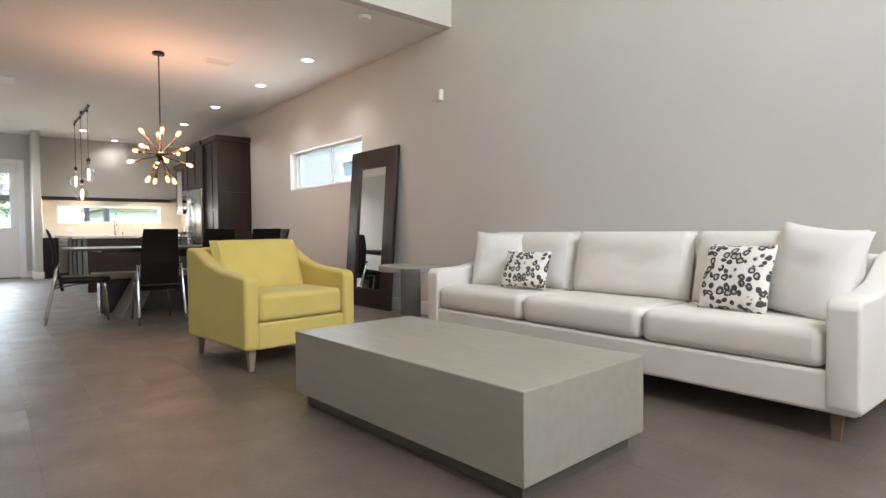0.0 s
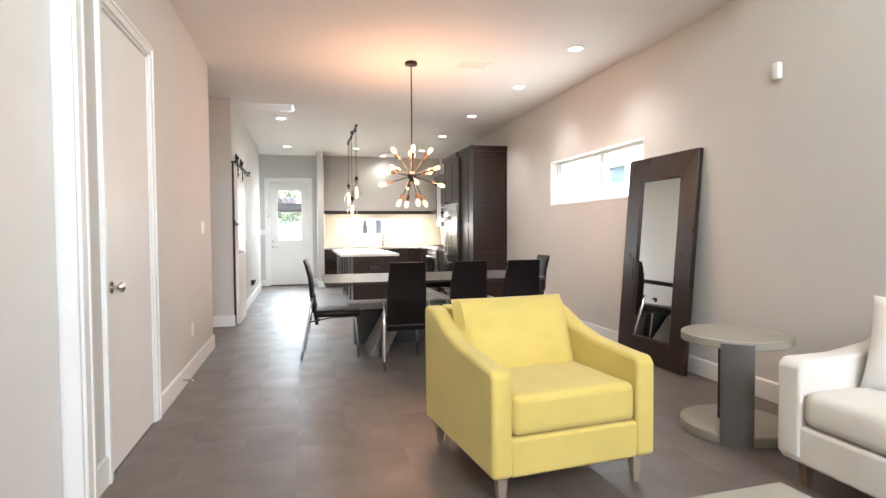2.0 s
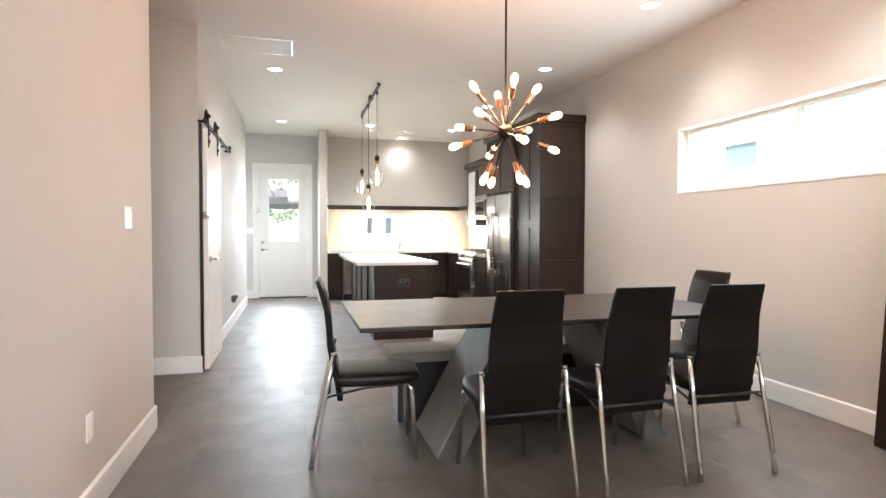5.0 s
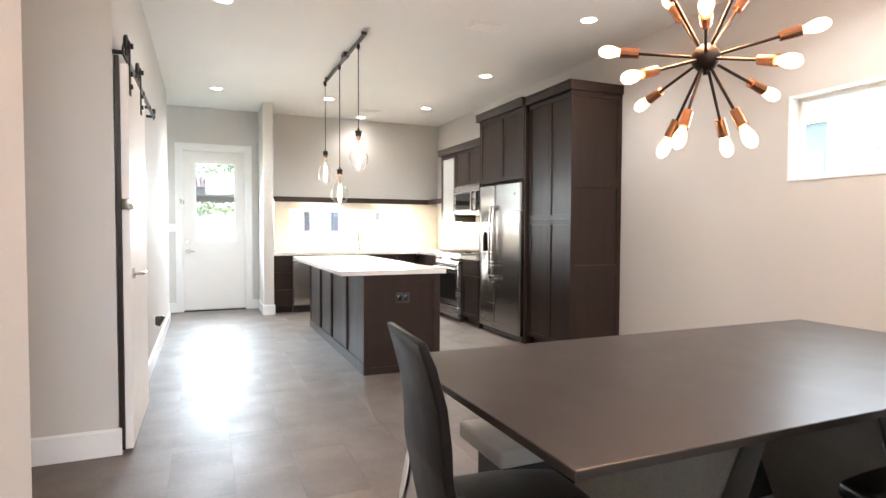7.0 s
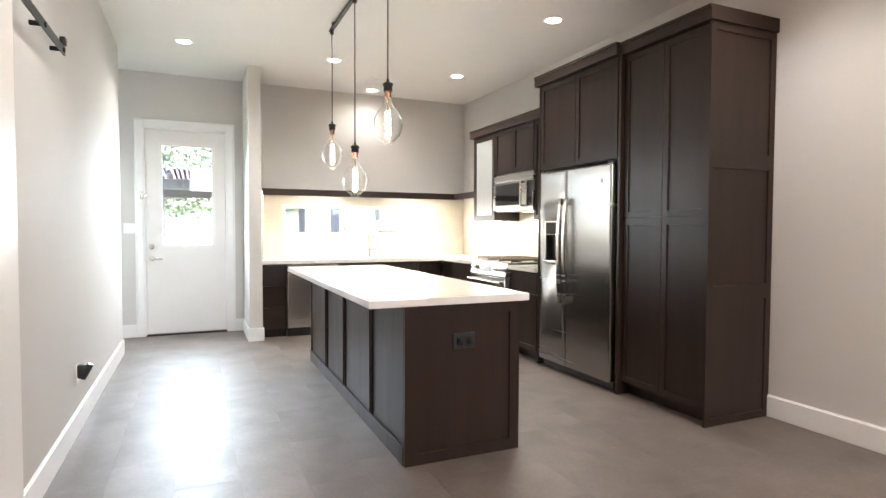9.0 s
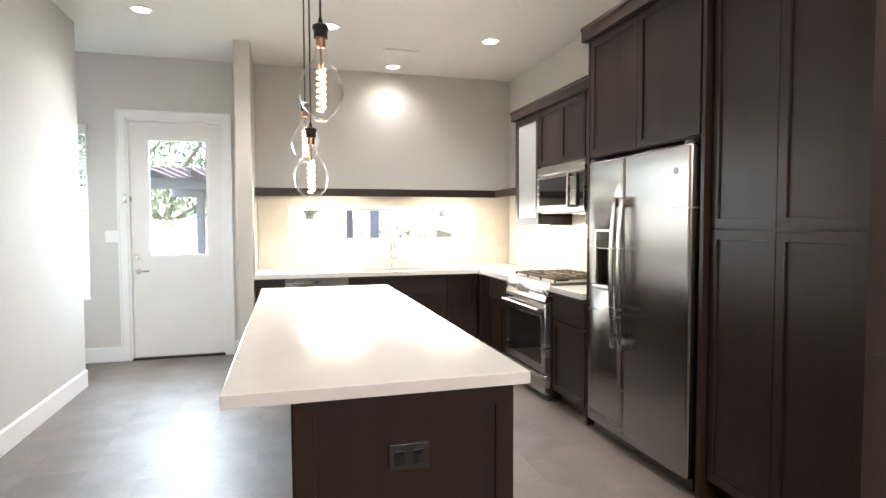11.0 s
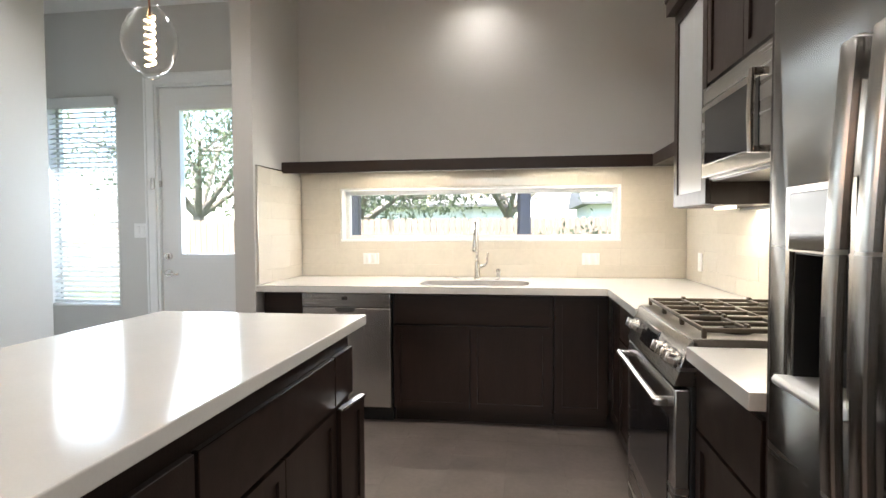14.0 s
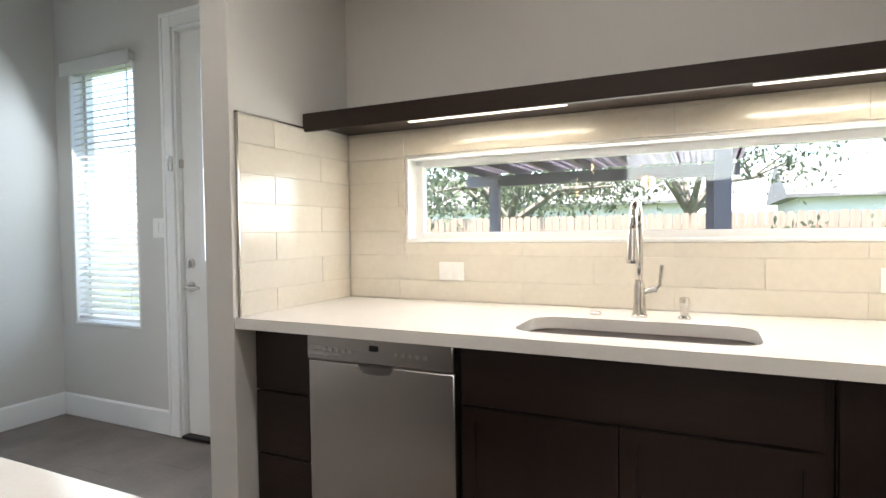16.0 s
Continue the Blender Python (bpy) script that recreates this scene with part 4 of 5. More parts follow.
def leaning_mirror():
    """Drawn upright with its back on y = 0, facing -y, then leaned against the wall."""
    s = thing("floor_mirror", (0, 0, 0), "tall mirror in a wide dark mahogany frame leaning on the wall", "mirror")
    W, H, f, t = 1.04, 1.965, 0.223, 0.045
    for nm, poly in (("frame_rail", [(-W / 2, 0), (W / 2, 0), (W / 2 - f, f), (-W / 2 + f, f)]), ("frame_rail", [(-W / 2, H), (W / 2, H), (W / 2 - f, H - f), (-W / 2 + f, H - f)]),
                     ("frame_stile", [(-W / 2, 0), (-W / 2 + f, f), (-W / 2 + f, H - f), (-W / 2, H)]), ("frame_stile", [(W / 2, 0), (W / 2 - f, f), (W / 2 - f, H - f), (W / 2, H)])):
        part(nm, rounded(prism(poly, -t, 0, "y"), 0.005, 2), FRAME, s)
    part("lip", join(*[slab(lo, hi, 0.003) for lo, hi in (((-W / 2 + f - 0.004, -t + 0.014, f - 0.004), (-W / 2 + f + 0.012, -0.012, H - f + 0.004)), ((W / 2 - f - 0.012, -t + 0.014, f - 0.004), (W / 2 - f + 0.004, -0.012, H - f + 0.004)), ((-W / 2 + f + 0.012, -t + 0.014, f - 0.004), (W / 2 - f - 0.012, -0.012, f + 0.012)), ((-W / 2 + f + 0.012, -t + 0.014, H - f - 0.012), (W / 2 - f - 0.012, -0.012, H - f + 0.004)))]), FRAME, s)
    part("glass", slab((-W / 2 + f - 0.01, -0.024, f - 0.01), (W / 2 - f + 0.01, -0.016, H - f + 0.01)), MIRROR, s, "silvered mirror glass")
    return s


leaning_mirror().matrix_basis = Matrix.Translation((3.675, 5.715, 0.004)) @ pose(0, 0, 0, 0, 0, -90) @ pose(0, 0, 0, -4.3)

# ---- dining ----


def dining_table():
    t = thing("dining_table", (1.90, 7.04, 0), "long grey stone-top dining table on two slanted slab legs", "dining table")
    part("tabletop", slab((0.675, 6.43, 0.760), (2.93, 7.53, 0.784), 0.004), SLATE, t)
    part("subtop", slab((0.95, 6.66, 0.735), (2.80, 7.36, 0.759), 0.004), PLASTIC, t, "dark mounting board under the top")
    for sgn in (-1, 1):
        poly = [(1.85 + sgn * 0.32, 0.735), (1.85 + sgn * 0.22, 0.735), (1.85 + sgn * 0.56, 0.0), (1.85 + sgn * 0.73, 0.0)]
        leg = part("slab_leg", rounded(prism(poly, 6.70, 7.26, "y"), 0.004, 1), CONCRETE, t, "grey concrete slab leg leaning outwards")
        edge = [(x + sgn * d, z) for (x, z), d in zip(poly, (-0.004, 0.004, 0.006, -0.006))]
        part("edge_strip", prism(edge, 6.692, 6.699, "y"), GUNMETAL, leg, "brushed metal edge strip")
    part("stretcher", slab((1.62, 6.94, 0.66), (2.08, 7.02, 0.734), 0.004), PLASTIC, t)


dining_table()


def dining_chair():
    """Drawn facing +y, with its middle at the origin."""
    s = thing("dining_chair", (0, 0, 0), "black leather high-back dining chair on chrome legs", "dining chair", "chairs round the dining table")
    seat = slab((-0.205, -0.21, 0.415), (0.205, 0.26, 0.478), 0.026, 4)
    bmesh.ops.subdivide_edges(seat, edges=[e for e in seat.edges if e.calc_length() > 0.2], cuts=6, use_grid_fill=True)
    for v in seat.verts:
        f = max(0.0, (v.co.y - 0.05) / 0.2)
        v.co.x *= 1 - 0.24 * f * f
        if v.co.z > 0.45:
            v.co.z += 0.012 * (1 - (v.co.x / 0.2) ** 2) - 0.012 * f
    part("seat", seat, LEATHERB, s)
    prof = [(-0.165, 0.34), (-0.18, 0.44), (-0.205, 0.56), (-0.222, 0.64), (-0.225, 0.72), (-0.236, 0.82), (-0.262, 0.92), (-0.29, 0.985), (-0.312, 0.985), (-0.292, 0.92), (-0.266, 0.82), (-0.255, 0.72), (-0.252, 0.64), (-0.237, 0.56), (-0.212, 0.44), (-0.197, 0.34)]
    back = prism(prof, -0.183, 0.183, "x")
    for v in back.verts:
        if v.co.z > 0.7:
            v.co.x *= 1 - 0.10 * (v.co.z - 0.7) / 0.285
        elif v.co.z < 0.6:
            v.co.x *= 1 + 0.06 * (0.6 - v.co.z)
    part("backrest", rounded(back, 0.008, 2), LEATHER, s)
    for sgn in (-1, 1):
        part("leg", tube([(sgn * 0.208, -0.215, 0.60), (sgn * 0.214, -0.25, 0.42), (sgn * 0.222, -0.315, 0.10), (sgn * 0.224, -0.335, 0.0)], 0.0135, 10), CHROME, s, "chrome rear leg")
        part("leg_cap", join(rod((sgn * 0.208, -0.2148, 0.598), (sgn * 0.2078, -0.2135, 0.608), 0.0165, n=14)), CHROME, s)
        part("leg", tube([(sgn * 0.165, 0.185, 0.418), (sgn * 0.172, 0.205, 0.385), (sgn * 0.190, 0.225, 0.0)], 0.0125, 10), CHROME, s, "chrome front leg")
        part("side_rail", tube([(sgn * 0.214, -0.25, 0.375), (sgn * 0.185, -0.05, 0.408), (sgn * 0.165, 0.16, 0.412)], 0.007, 8), PLASTIC, s, "dark under-seat rail")
    part("cross_rail", tube([(-0.212, -0.24, 0.40), (0.212, -0.24, 0.40)], 0.008, 8), PLASTIC, s)
    return s


first = dining_chair()
first.matrix_basis = pose(1.41, 6.39, 0, 0, 0, 0)
for m in (pose(2.0, 6.40, 0, 0, 0, 2), pose(2.56, 6.42, 0, 0, 0, -1), pose(0.80, 6.93, 0, 0, 0, -94), pose(2.85, 7.0, 0, 0, 0, 88)):
    copy_thing(first, m)

bn = thing("dining_bench", (1.83, 7.42, 0), "long taupe upholstered dining bench on a dark panel base", "bench")
part("seat", slab((0.96, 7.245, 0.405), (2.70, 7.60, 0.474), 0.016, 3), BENCH, bn)
part("base_panel", slab((1.02, 7.33, 0.0), (2.64, 7.54, 0.404), 0.004), GLOSSDARK, bn, "smoked dark panel base")


# ---- kitchen ----
FX_R, FY_B = 3.195, 14.08      # faces of the base cabinets on the side wall and the back wall
TOP = 0.904


def shaker(w, h, rail=0.062, t=0.020):
    """A door with a sunk middle field in the x, z plane, its face at y = -t."""
    bm = slab((0, -t, 0), (w, 0, h))
    face = min(bm.faces, key=lambda f: f.calc_center_median().y)
    bmesh.ops.inset_region(bm, faces=[face], thickness=rail)
    inner = bmesh.ops.inset_region(bm, faces=[face], thickness=0.0015)
    for v in face.verts:
        v.co.y += 0.010
    return bm


def ring_frame(w, h, r, t=0.020):
    """An open door frame of one piece."""
    bm = bmesh.new()
    loops = [[bm.verts.new((x, y, z)) for x, z in ((a, a), (w - a, a), (w - a, h - a), (a, h - a))] for a, y in ((0, -t), (r, -t), (r, 0), (0, 0))]
    for p, q in zip(loops, loops[1:] + loops[:1]):
        for k in range(4):
            bm.faces.new((p[k], p[(k + 1) % 4], q[(k + 1) % 4], q[k]))
    bmesh.ops.recalc_face_normals(bm, faces=bm.faces)
    return bm


def cabinet(name, m, w, z0, z1, deep, fronts, label, toe=0.0, group="fitted kitchen cabinets"):
    """A cabinet unit in a frame whose x runs along its face and whose y goes into it. fronts: (kind, x, z, width, height)."""
    c = thing(name, m @ Vector((w / 2, deep / 2, z0)), label, "cabinet", group)
    part("body", moved(slab((0.001, 0.0, z0 + toe), (w - 0.001, deep, z1), 0.0015, 1), m), WOOD, c)
    if toe:
        part("toe_kick", moved(slab((0.001, 0.065, z0), (w - 0.001, deep, z0 + toe)), m), WOODH, c)
    for kind, x, z, fw, fh in fronts:
        mm = m @ Matrix.Translation((x, -0.001, z))
        if kind == "door":
            part("door", moved(shaker(fw, fh), mm), WOOD, c)
        elif kind == "glass":
            r = 0.062
            dr = part("door", moved(ring_frame(fw, fh, r), mm), WOOD, c)
            part("pane", moved(slab((r - 0.004, -0.012, r - 0.004), (fw - r + 0.004, -0.004, fh - r + 0.004)), mm), FROST, dr, "frosted glass pane")
        else:
            part("drawer_front", moved(slab((0, -0.02, 0), (fw, 0, fh), 0.002, 1), mm), WOODH, c)
    return c


def back(x):
    return Matrix.Translation((x, FY_B + 0.02, 0))


def side(y_hi, face=FX_R):
    return Matrix.Translation((face + 0.02, y_hi, 0)) @ pose(0, 0, 0, 0, 0, -90)


cabinet("base_cabinet", back(0.935), 0.278, 0, 0.860, 0.62, [("drawer", 0.006, 0.105, 0.266, 0.245), ("drawer", 0.006, 0.358, 0.266, 0.245), ("drawer", 0.006, 0.611, 0.266, 0.235)], "espresso wood three-drawer base cabinet beside the dishwasher", 0.098)
cabinet("base_cabinet", back(1.822), 1.03, 0, 0.860, 0.62, [("drawer", 0.006, 0.655, 1.0, 0.185), ("door", 0.006, 0.105, 0.496, 0.540), ("door", 0.508, 0.105, 0.498, 0.540)], "espresso wood sink base cabinet with two doors", 0.098)
cabinet("base_cabinet", back(2.853), 0.335, 0, 0.860, 0.62, [("door", 0.006, 0.105, 0.305, 0.735)], "espresso wood corner base cabinet", 0.098)
cabinet("base_cabinet", side(14.06), 0.29, 0, 0.860, 0.62, [("door", 0.01, 0.105, 0.275, 0.735)], "espresso wood corner base cabinet on the side run", 0.098)
cabinet("base_cabinet", side(13.77), 0.605, 0, 0.860, 0.62, [("drawer", 0.006, 0.655, 0.593, 0.185), ("door", 0.006, 0.105, 0.295, 0.540), ("door", 0.305, 0.105, 0.294, 0.540)], "espresso wood base cabinet beside the range", 0.098)
cabinet("base_cabinet", side(12.352), 0.485, 0, 0.860, 0.62, [("drawer", 0.006, 0.655, 0.473, 0.185), ("door", 0.006, 0.105, 0.473, 0.540)], "espresso wood base cabinet between range and refrigerator", 0.098)
glass_unit = cabinet("wall_cabinet", side(13.74, 3.47), 0.545, 1.37, 2.40, 0.33, [("glass", 0.004, 1.375, 0.537, 1.02)], "espresso wall cabinet with a frosted glass door")
cabinet("wall_cabinet", side(13.194, 3.47), 0.83, 1.895, 2.40, 0.33, [("door", 0.006, 1.90, 0.406, 0.495), ("door", 0.416, 1.90, 0.406, 0.495)], "espresso wall cabinet above the microwave")
cabinet("wall_cabinet", side(12.362, 3.47), 0.49, 1.37, 2.40, 0.33, [("door", 0.006, 1.375, 0.478, 1.02)], "narrow espresso wall cabinet beside the refrigerator")
high_unit = cabinet("wall_cabinet", side(11.838, 3.20), 1.045, 1.815, 2.59, 0.60, [("door", 0.006, 1.822, 0.514, 0.762), ("door", 0.524, 1.822, 0.514, 0.762)], "deep espresso cabinet above the refrigerator")
pantry = cabinet("pantry_cabinet", side(10.76, 3.235), 0.775, 0, 2.585, 0.565, [("door", 0.006, 0.105, 0.379, 1.245), ("door", 0.389, 0.105, 0.379, 1.245), ("door", 0.006, 1.362, 0.379, 1.215), ("door", 0.389, 1.362, 0.379, 1.215)], "tall espresso pantry cabinet with four shaker doors", 0.098)
for z0, z1 in ((0.0, 0.861), (0.861, 1.721), (1.721, 2.585)):
    part("side_panel", moved(shaker(0.60, z1 - z0, 0.07, 0.018), pose(3.216, 9.984, z0)), WOOD, pantry, "framed espresso end panel")
for y0, y1 in ((10.762, 10.788), (11.842, 11.864)):
    part("side_panel", slab((3.20, y0, 0), (RX - 0.002, y1, 2.59), 0.0015, 1), WOOD, high_unit, "espresso panel beside the refrigerator")


def crown(unit, x0, y0, y1, z):
    """A flat crown board with a small top bead along a cabinet's top, standing a little proud."""
    prof = [(RX - 0.001, z), (x0 - 0.022, z), (x0 - 0.022, z + 0.068), (x0 - 0.031, z + 0.072), (x0 - 0.031, z + 0.09), (RX - 0.001, z + 0.09)]
    part("crown", prism(prof, y0, y1, "y"), WOODH, unit, "espresso crown board")


crown(pantry, 3.215, 9.95, 10.765, 2.587)
crown(high_unit, 3.18, 10.77, 11.885, 2.592)
crown(glass_unit, 3.45, 11.89, 13.765, 2.402)

sh = thing("valance_shelf", (2.3, 14.57, 1.675), "dark wooden shelf with strip lights underneath", "shelf")
part("board", slab((0.932, 14.424, 1.706), (RX - 0.001, BY - 0.001, 1.749), 0.002), WOODH, sh)
part("front_board", slab((0.932, 14.402, 1.672), (3.505, 14.424, 1.752), 0.003), WOODH, sh)
part("side_board", slab((3.525, 13.752, 1.706), (RX - 0.001, 14.424, 1.7485), 0.002), WOOD, sh)
part("side_front_board", slab((3.503, 13.752, 1.672), (3.525, 14.424, 1.752), 0.003), WOOD, sh)
for cx in (1.76, 3.02):
    part("strip_light", join(slab((cx - 0.33, 14.445, 1.679), (cx + 0.33, 14.484, 1.706), 0.003)), STRIPGLOW, sh, "glowing strip light")
solo("cabinet_strip_light", slab((3.62, 13.36, 1.356), (3.66, 13.56, 1.3695), 0.003), STRIPGLOW, "glowing strip light under a wall cabinet", "strip light")


def ringed_top(x0, x1, y0, y1, z0, z1, hx, hy, cx, cy, rad, n=64):
    """A worktop piece with a rounded sink hole through it; returns it and the hole's outline."""
    angs = sorted([2 * math.pi * (k + 0.5) / n for k in range(n)] + [math.atan2(y - cy, x - cx) % (2 * math.pi) for x in (x0, x1) for y in (y0, y1)])
    inner, outer = [], []
    for a in angs:
        c, s = math.cos(a), math.sin(a)
        r = min(((x1 - cx) if c > 0 else (cx - x0)) / max(abs(c), 1e-9), ((y1 - cy) if s > 0 else (cy - y0)) / max(abs(s), 1e-9))
        outer.append((cx + r * c, cy + r * s))
        lo, hi = 0.0, 2.0
        for _ in range(40):
            mid = (lo + hi) / 2
            px, py = abs(mid * c) - (hx - rad), abs(mid * s) - (hy - rad)
            d = math.hypot(max(px, 0), max(py, 0)) + min(max(px, py), 0) - rad
            lo, hi = (mid, hi) if d < 0 else (lo, mid)
        inner.append((cx + lo * c, cy + lo * s))
    bm = bmesh.new()
    rows = [[bm.verts.new((u, v, z)) for u, v in loop] for loop, z in ((outer, z0), (outer, z1), (inner, z1), (inner, z0))]
    for a, b in zip(rows, rows[1:] + rows[:1]):
        for k in range(len(angs)):
            j = (k + 1) % len(angs)
            bm.faces.new((a[k], a[j], b[j], b[k]))
    bmesh.ops.recalc_face_normals(bm, faces=bm.faces)
    return bm, inner


ct, rim = ringed_top(1.9, 2.78, 13.985, BY - 0.013, 0.862, TOP, 0.358, 0.168, 2.342, 14.272, 0.085)
wt = thing("worktop", (2.3, 14.3, 0.87), "white quartz worktop along two walls", "worktop")
part("back_run", join(ct, slab((0.932, 13.985, 0.862), (1.9, BY - 0.013, TOP)), slab((2.78, 13.985, 0.862), (RX - 0.013, BY - 0.013, TOP))), QUARTZ, wt)
part("side_run", slab((3.165, 13.162, 0.862), (RX - 0.013, 13.985, TOP)), QUARTZ, wt)
solo("worktop", slab((3.165, 11.867, 0.862), (RX - 0.013, 12.352, TOP), 0.002), QUARTZ, "short white quartz worktop beside the range", "worktop")

sk = thing("kitchen_sink", (2.342, 14.272, 0.68), "undermount stainless steel single-bowl sink", "sink")
bm = bmesh.new()
rows = []
for z, f in ((0.8615, 1.03), (0.8605, 1.0), (0.72, 0.975), (0.69, 0.94), (0.682, 0.85), (0.680, 0.2), (0.678, 0.0)):
    if f:
        rows.append([bm.verts.new((2.342 + (u - 2.342) * f, 14.272 + (v - 14.272) * f, z)) for u, v in rim])
for a, b in zip(rows, rows[1:]):
    for k in range(len(a)):
        j = (k + 1) % len(a)
        bm.faces.new((a[k], a[j], b[j], b[k]))
bm.faces.new(rows[-1])
bmesh.ops.recalc_face_normals(bm, faces=bm.faces)
part("bowl", bm, SINKSTEEL, sk)
part("drain", lathe([(0, 0.004), (0.03, 0.004), (0.042, 0.006), (0.044, 0.0), (0, 0)], 24, (2.342, 14.272, 0.6805)), CHROME, sk)

fc = thing("kitchen_faucet", (2.335, 14.545, TOP), "brushed nickel pull-down gooseneck faucet", "faucet")
part("base", lathe([(0, 0), (0.029, 0), (0.029, 0.006), (0.024, 0.012), (0.021, 0.05), (0.019, 0.11), (0.0145, 0.135), (0, 0.135)], 24, (2.335, 14.545, TOP)), NICKEL, fc)
arc = [(2.335, 14.545, TOP + 0.12)] + [(2.335, 14.545, TOP + 0.20 + 0.02 * k) for k in range(6)] + [(2.335, 14.545 - 0.095 * (1 - math.cos(a)), TOP + 0.315 + 0.095 * math.sin(a)) for a in [math.pi * k / 14 for k in range(1, 15)]]
part("spout", tube(arc, 0.0125, 14), NICKEL, fc)
part("spray_head", join(rod((2.335, 14.355, TOP + 0.32), (2.335, 14.352, TOP + 0.215), 0.014, 0.021, 20), rod((2.335, 14.352, TOP + 0.217), (2.335, 14.352, TOP + 0.205), 0.021, 0.019, 20)), NICKEL, fc, "pull-down spray head")
part("handle", join(rod((2.335, 14.545, TOP + 0.085), (2.395, 14.545, TOP + 0.10), 0.013), tube([(2.388, 14.545, TOP + 0.098), (2.405, 14.545, TOP + 0.12), (2.412, 14.545, TOP + 0.19)], 0.007)), NICKEL, fc)
sd = thing("soap_dispenser", (2.485, 14.545, TOP), "small brushed nickel soap dispenser", "soap dispenser")
part("body", lathe([(0, 0), (0.022, 0), (0.022, 0.005), (0.014, 0.012), (0.013, 0.05), (0.016, 0.055), (0.016, 0.075), (0, 0.078)], 20, (2.485, 14.545, TOP)), NICKEL, sd)
part("nozzle", tube([(2.485, 14.545, TOP + 0.066), (2.485, 14.50, TOP + 0.068)], 0.006), NICKEL, sd)
solo("sink_air_switch", lathe([(0, 0), (0.021, 0), (0.021, 0.008), (0.015, 0.012), (0, 0.012)], 20, (2.18, 14.545, TOP)), NICKEL, "round nickel button on the worktop", "button")

# dishwasher
dw = thing("dishwasher", (1.517, 14.35, 0), "built-in stainless steel dishwasher", "dishwasher")
part("body", slab((1.218, FY_B + 0.02, 0.10), (1.816, BY - 0.02, 0.865)), PLASTIC, dw)
part("door", slab((1.220, FY_B - 0.022, 0.105), (1.814, FY_B + 0.02, 0.755), 0.006, 2), STEELV, dw)
cp = part("control_panel", slab((1.220, FY_B - 0.030, 0.758), (1.814, FY_B + 0.02, 0.853), 0.006, 2), STEEL, dw)
part("display", slab((1.492, FY_B - 0.0325, 0.808), (1.528, FY_B - 0.028, 0.828), 0.001), DARKGLASS, cp)
for bx in [1.30 + 0.028 * k for k in range(5)] + [1.60 + 0.028 * k for k in range(5)]:
    part("button", moved(lathe([(0, 0), (0.008, 0), (0.008, 0.003), (0, 0.003)], 14), Matrix.Translation((bx, FY_B - 0.0295, 0.802)) @ pose(0, 0, 0, 90)), NICKEL, cp)
part("pocket", join(moved(lathe([(0, 0), (0.05, 0.0), (0.062, 0.008), (0.066, 0.02), (0.06, 0.022), (0, 0.022)], 28), Matrix.Translation((1.51, FY_B - 0.018, 0.728)) @ Matrix.Diagonal((1.1, 0.40, 1.35, 1)))), GUNMETAL, dw, "moulded pocket handle")
part("toe_kick", slab((1.222, FY_B + 0.05, 0.0), (1.812, FY_B + 0.10, 0.10)), PLASTIC, dw)

# range
ry0, ry1, rf = 12.362, 13.152, 3.155
rg = thing("gas_range", (3.45, 12.757, 0), "slide-in stainless steel gas range with iron grates", "range")
part("body", slab((rf + 0.03, ry0 + 0.004, 0.03), (RX - 0.02, ry1 - 0.004, 0.895), 0.003), PLASTIC, rg)
part("cooktop", slab((rf + 0.03, ry0, 0.895), (RX - 0.015, ry1, 0.925), 0.005, 2), COOKSTEEL, rg)
part("control_panel", rounded(prism([(rf - 0.025, 0.775), (rf + 0.05, 0.775), (rf + 0.05, 0.915), (rf + 0.025, 0.922)], ry0, ry1, "y"), 0.004, 2), FRIDGESTEEL, rg)
tilt = Vector((-0.147, 0, 0.05)).normalized()
panel_m = Matrix(((0.322, 0, tilt.x), (0, 1, 0), (0.947, 0, tilt.z))).to_4x4()
for ky in (13.085, 13.02, 12.60, 12.535, 12.47, 12.405):
    p = Vector((rf - 0.002, ky, 0.848))
    part("knob", join(rod(p, p + tilt * 0.010, 0.027, 0.027, 22), rod(p + tilt * 0.008, p + tilt * 0.034, 0.021, 0.018, 22), moved(slab((-0.018, -0.004, 0), (0.018, 0.004, 0.008), 0.002), Matrix.Translation(p + tilt * 0.032) @ panel_m)), NICKEL, rg, "round steel control knob")
part("display", moved(slab((-0.04, -0.12, -0.002), (0.04, 0.12, 0.004), 0.002), Matrix.Translation((rf, 12.81, 0.848)) @ panel_m), DARKGLASS, rg, "dark touch display")
dr = part("oven_door", slab((rf - 0.02, ry0 + 0.006, 0.215), (rf + 0.03, ry1 - 0.006, 0.765), 0.006, 2), STEEL, rg)
part("oven_window", slab((rf - 0.0235, ry0 + 0.075, 0.285), (rf - 0.018, ry1 - 0.075, 0.655), 0.002), DARKGLASS, dr)
hb = Vector((rf - 0.066, 0, 0.715))
part("handle", join(tube([(hb.x, ry0 + 0.04, hb.z), (hb.x, ry1 - 0.04, hb.z)], 0.013, 14), *[slab((hb.x - 0.008, y - 0.016, hb.z - 0.013), (rf - 0.018, y + 0.016, hb.z + 0.013), 0.005) for y in (ry0 + 0.05, ry1 - 0.05)]), NICKEL, dr, "steel bar handle")
part("drawer", slab((rf - 0.018, ry0 + 0.006, 0.055), (rf + 0.03, ry1 - 0.006, 0.205), 0.006, 2), STEEL, rg)
part("toe_kick", slab((rf + 0.02, ry0 + 0.02, 0.0), (rf + 0.06, ry1 - 0.02, 0.05)), PLASTIC, rg)
IRON = mat("cast_iron_grate", (0.11, 0.085, 0.06), 0.5, 0.3, vary=0.12, bump=0.03)
